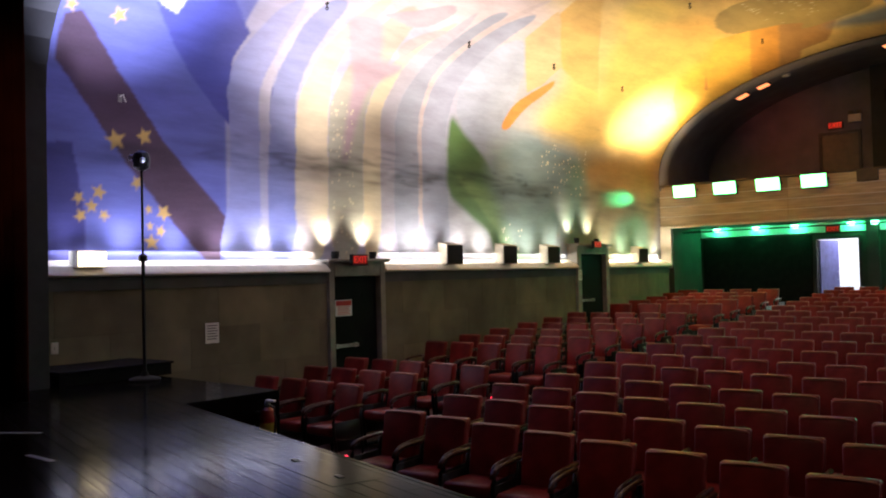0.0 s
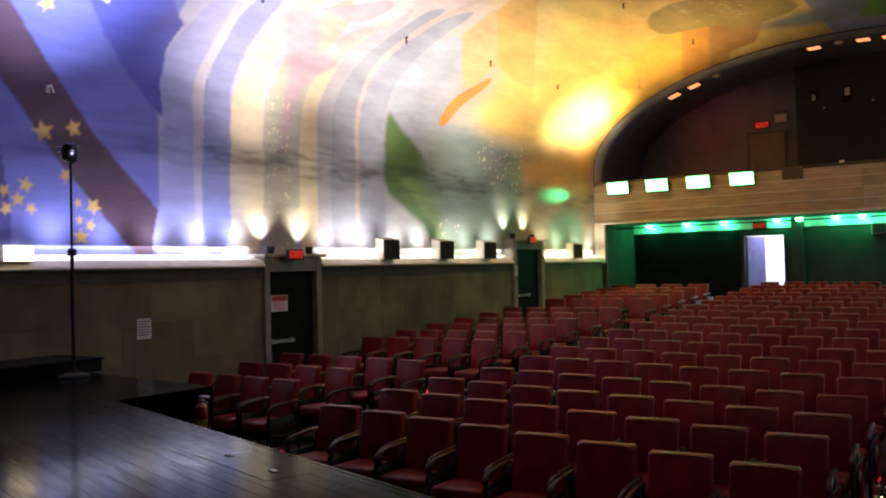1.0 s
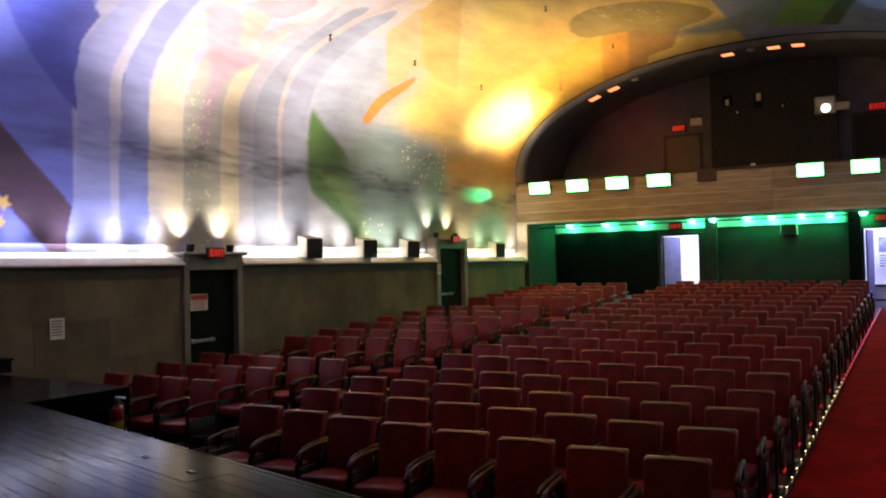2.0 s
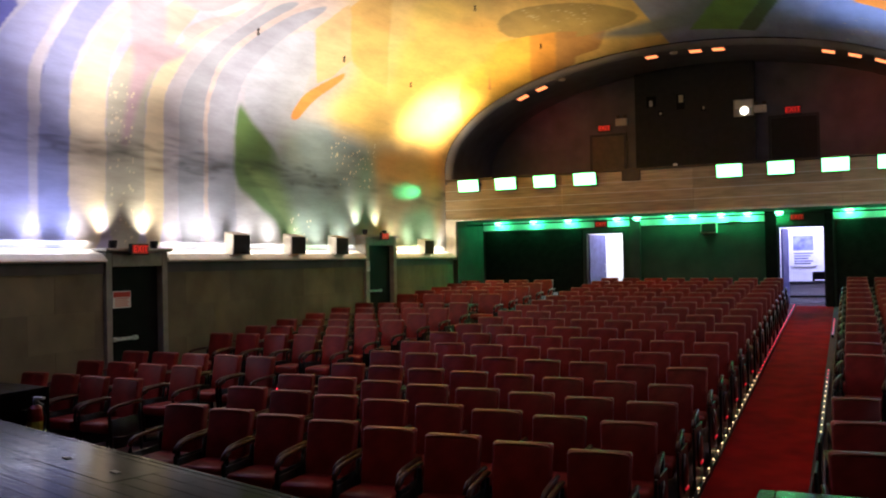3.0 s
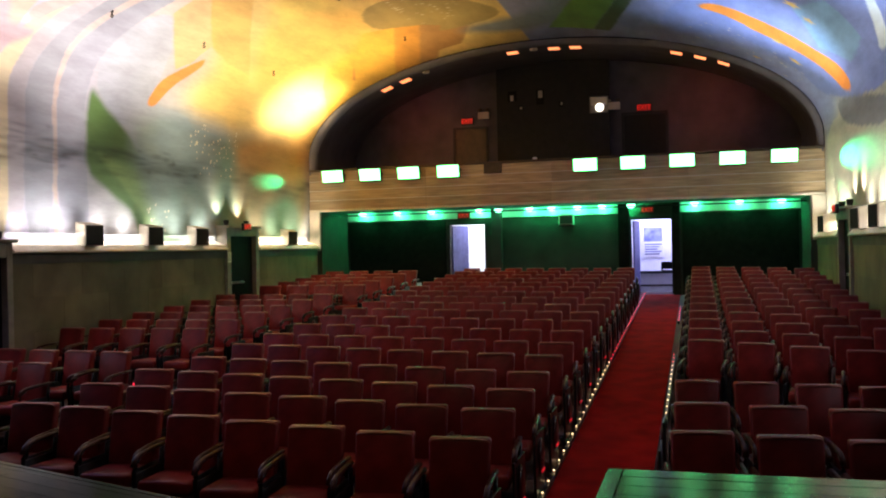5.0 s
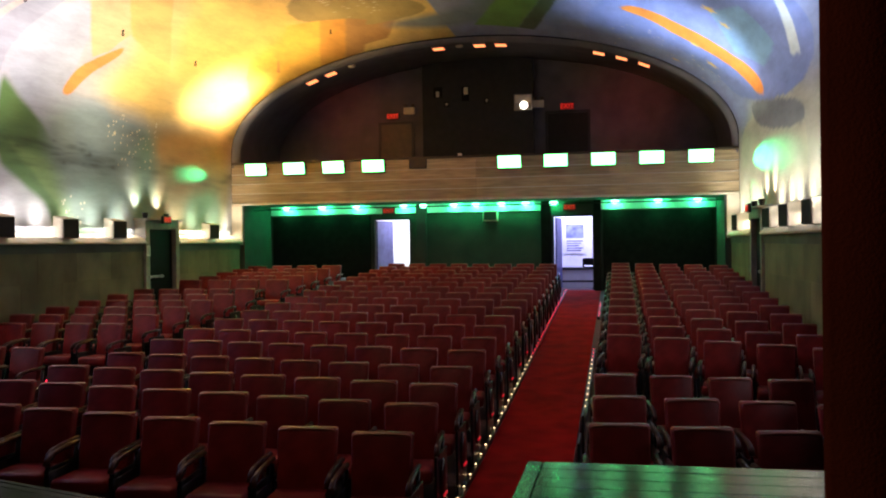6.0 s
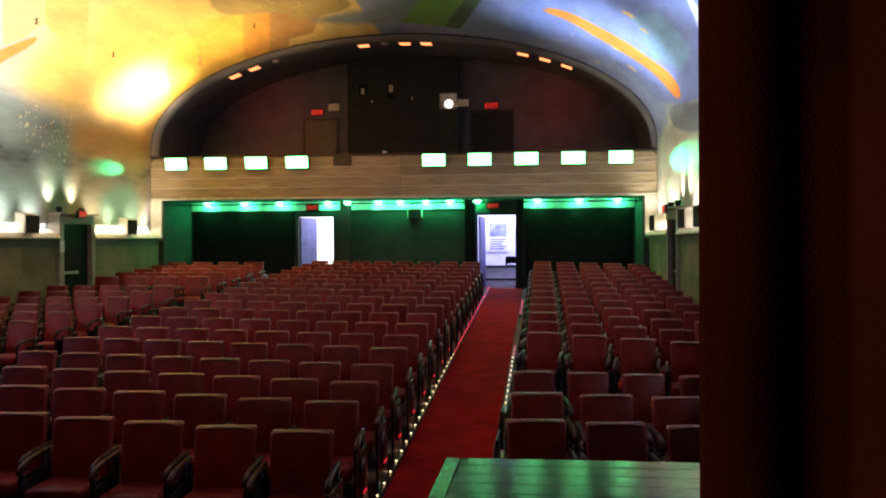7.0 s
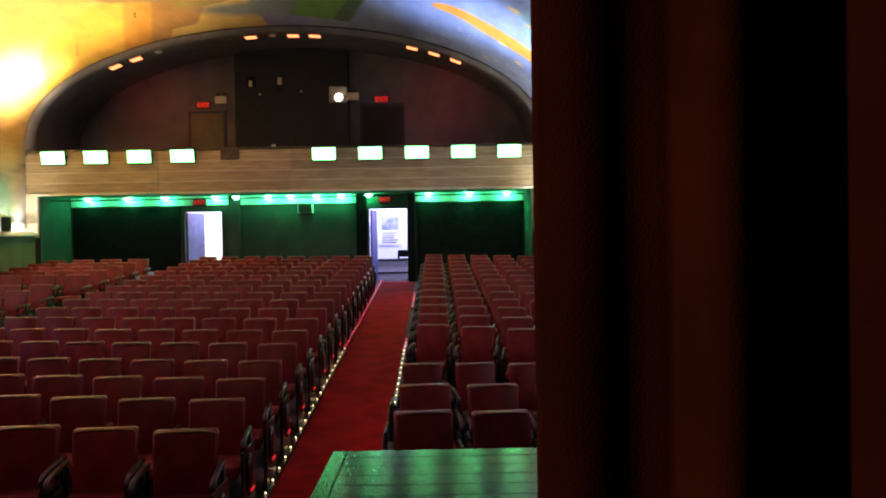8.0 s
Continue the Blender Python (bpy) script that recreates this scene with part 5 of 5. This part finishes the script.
part("foot_band", turned([(0.0766, 0.03), (0.077, 0.04), (0.077, 0.11), (0.0766, 0.12)], 16), M["paper"], ex)
part("valve", block(-0.02, -0.02, 0.45, 0.02, 0.02, 0.50, 0.005, 1), M["steel"], ex)
part("lever", block(-0.015, -0.02, 0.50, 0.10, 0.02, 0.52, 0.006, 1), M["steel"], ex)
part("hose", tube([(0.02, 0, 0.47), (0.09, 0, 0.45), (0.11, 0, 0.34), (0.09, 0, 0.2)], 0.012, 6), M["iron"], ex)
part("hanger", block(-0.13, -0.05, 0.2, -0.07, 0.05, 0.4), M["iron"], ex)

# ---- piano-like cabinet before the first row ----
cab = tagged(thing("piano", (0.72, 4.82, floor_z(4.8))), "black lacquered upright piano with a closed panelled lid", "piano")
H = 1.10 - floor_z(4.8)
part("body", block(-1.10, -0.68, 0.06, 1.10, 0.74, H - 0.045, 0.012, 2), M["wood_dark"], cab)
part("plinth", block(-1.08, -0.66, 0.0, 1.08, 0.72, 0.06), M["black"], cab)
lid = part("lid", block(-1.17, -0.76, H - 0.045, 1.17, 0.82, H - 0.012, 0.012, 3), M["wood_dark"], cab)
for k in range(6):
    y = -0.74 + k * 0.225
    part("lid_board", block(-1.06, y, H - 0.012, 1.15, y + 0.222, H, 0.004, 1), M["wood_dark"], lid)
part("end_cleat", block(-1.16, -0.75, H - 0.012, -1.065, 0.81, H, 0.004, 1), M["wood_dark"], lid)
part("rear_cleat", block(-1.06, 0.615, H - 0.012, 1.15, 0.81, H, 0.004, 1), M["wood_dark"], lid)
lid.matrix_local = Matrix.Translation((0, 0, H)) @ Matrix.Rotation(radians(-1.05), 4, "X") @ Matrix.Translation((0, 0, -H + 0.004))
part("knob", turned([(0.012, 0), (0.02, 0.01), (0.04, 0.03), (0.045, 0.05), (0.03, 0.07), (0.008, 0.075)], 14, at=(-1.21, -0.02, H - 0.16)), M["arm_wood"], cab, "turned wooden knob")
part("knob_arm", block(-1.22, -0.04, H - 0.19, -1.09, 0.0, H - 0.16, 0.006, 1), M["arm_wood"], cab)


# ---- seats ----
def seat_frame_mesh(s):
    """Cast side frame: a foot, a post and a scrolled arm support; s is the side."""
    x = 0.272 * s
    bm = tube([(x, -0.02, 0.0), (x, -0.03, 0.25), (x, -0.05, 0.50), (x, -0.03, 0.62)], 0.019, 8)
    tube([(x, -0.45, 0.015), (x, -0.465, 0.25), (x, -0.485, 0.42), (x, -0.488, 0.52), (x, -0.47, 0.585), (x, -0.40, 0.615)], 0.020, 8, bm)
    block(x - 0.008, -0.46, 0.16, x + 0.008, -0.05, 0.50, 0.003, 1, bm=bm)
    tube([(x, -0.03, 0.30), (x, -0.25, 0.27), (x, -0.485, 0.30)], 0.018, 6, bm)
    block(x - 0.025, -0.52, 0.0, x + 0.025, 0.03, 0.014, bm=bm)
    return bm


def theatre_seat():
    root = tagged(new("theatre_seat"), "burgundy vinyl theatre seat with dark wooden arms", "seat", "theatre seats")
    # padded back, a little wider and thicker at the top
    bm = block(-0.237, -0.045, 0.40, 0.237, 0.045, 0.885, 0.026, 4)
    for v in bm.verts:
        f = (v.co.z - 0.40) / 0.485
        v.co.x *= 0.94 + 0.06 * f
        v.co.y += 0.07 * (f - 1.0) + 0.22 * max(0.0, f - 0.55) ** 2 - 0.018 * math.cos(v.co.x * 6.0) * (1 if v.co.y < 0 else -0.3)
        v.co.z += 0.012 * math.cos(v.co.x * 5.5) * f
    part("backrest", bm, M["upholstery"], root, smooth=True)
    # pale strip puts the lit top edge of the back into its colour
    edge_line = [(-0.226, -0.004, 0.858), (-0.20, -0.012, 0.874), (-0.1, -0.014, 0.882), (0.1, -0.014, 0.882), (0.20, -0.012, 0.874), (0.226, -0.004, 0.858)]
    part("piping", tube(edge_line, 0.010, 6), M["piping"], root, "pale strip that paints the lit top edge", smooth=True)
    bm = block(-0.235, -0.53, 0.34, 0.235, -0.09, 0.45, 0.04, 3)
    for v in bm.verts:
        if v.co.z > 0.4:
            v.co.z += 0.02 * math.cos(v.co.x * 6) + 0.02 * (-v.co.y - 0.3)
    part("cushion", bm, M["upholstery"], root, smooth=True)
    for s in (-1, 1):
        part("side_frame", seat_frame_mesh(s), M["iron"], root, smooth=True)
        # padded arm that rolls down over the front post
        bm = tube([(0.272 * s, -0.01, 0.652), (0.272 * s, -0.15, 0.652), (0.272 * s, -0.30, 0.645), (0.272 * s, -0.42, 0.632), (0.272 * s, -0.475, 0.608), (0.272 * s, -0.50, 0.56)], 0.024, 10, None, 0.8)
        part("armrest", bm, M["arm_wood"], root, "dark polished wooden arm", smooth=True)
    return root


def end_panel(x, y, side):
    """Cast oval end standard on the aisle side of a row."""
    root = tagged(thing("row_end_panel", (x, y, floor_z(y) + 0.016)), "dark iron row-end panel with an oval boss", "end panel", "row end panels")
    part("plate", block(-0.01, -0.48, 0.0, 0.01, -0.04, 0.56, 0.004, 1), M["iron"], root)
    bm = turned([(0.02, 0.0), (0.13, 0.0), (0.14, 0.012), (0.10, 0.03), (0.02, 0.034)], 18)
    bmesh.ops.rotate(bm, verts=bm.verts, cent=(0, 0, 0), matrix=Matrix.Rotation(radians(90 * side), 3, "Y"))
    bmesh.ops.scale(bm, vec=(1, 0.8, 1.25), verts=bm.verts)
    bmesh.ops.translate(bm, vec=(0.008 * side, -0.27, 0.34), verts=bm.verts)
    boss = part("boss", bm, M["boss"], root, smooth=True)
    # glowing strip stands in for red light reflected low on the boss
    if side > 0 and x > -3 and y < 14:
        part("aisle_lamp", block(min(0.02 * side, 0.045 * side), -0.33, 0.215, max(0.02 * side, 0.045 * side), -0.22, 0.245, 0.006, 1), M["aisle_lamp"], boss, "small glowing strip for red light on the boss")


rng = random.Random(3)
first = theatre_seat()
placed = 0


def put_seat(x, y, pitch, turn):
    global placed
    m = pose(x, y, floor_z(y) + 0.004, 0, 0, turn + rng.uniform(-0.7, 0.7)) @ Matrix.Diagonal((pitch / 0.62, 1, 1, 1))
    m = m @ pose(0, rng.uniform(-0.012, 0.012), 0, rng.uniform(-1.0, 1.0) * 0.6, 0, 0)
    if placed == 0:
        first.matrix_basis = m
    else:
        copy_thing(first, m)
    placed += 1


def seat_row(x0, x1, n, y_of, turn):
    """n seats whose outer edges reach from x0 to x1."""
    pitch = (x1 - x0) / n
    for i in range(n):
        x = x0 + pitch * (i + 0.5)
        put_seat(x, y_of(x), pitch, turn)


PITCH = 0.923
# how far single rows of the middle block stand ahead of an even pitch
AHEAD = (0.0, 0.0, 0.12, 0.22, 0.17, 0.20, 0.15, 0.10, 0.06, 0.04)
for k in range(18):
    base = 6.17 + PITCH * k
    # middle block, rows swing back towards the left aisle
    ahead = AHEAD[k] if k < len(AHEAD) else 0.0
    y_mid = lambda x: base - ahead + 0.15 * (-1.3 - x)
    left_end = (-6.22, -6.16, -6.05)[k] if k < 3 else -5.82
    right_end = -1.275 if k < 2 else -1.25
    seat_row(left_end, right_end, 8, y_mid, 5)
    end_panel(right_end + 0.012, y_mid(-1.25), 1)
    # right block; two rows are left out for a wider passage, those behind it turn inwards
    if k < 3:
        y_r = lambda x: base + 0.50 - 0.10 * (x + 0.1)
        seat_row(-0.15, 2.25 if k < 2 else 1.95, 4, y_r, 6)
        end_panel(-0.18, y_r(-0.1), -1)
    elif k > 4:
        y_r = lambda x: base + 0.14 - 0.40 * (x - 0.15)
        seat_row(-0.06, 2.70, 5, y_r, -8)
        end_panel(-0.10, y_r(-0.1), -1)
    # left block, with gaps at the side doors
    if 1 <= k <= 3:
        yl = (7.98, 8.88, 9.72)[k - 1]
        seat_row(-9.62, (-7.42, -7.30, -6.74)[k - 1], 5 if k == 3 else 4, lambda x: yl - 0.06 * (x + 8.5), -3)
    elif k >= 5:
        yl = 11.68 + 0.95 * (k - 5)
        if abs(yl - 17.5) < 0.45 or yl > 22.6:
            continue
        seat_row(-9.60, -6.85, 5 if yl < 18 else 4, lambda x: yl, -1)
        end_panel(-6.80, yl, 1)
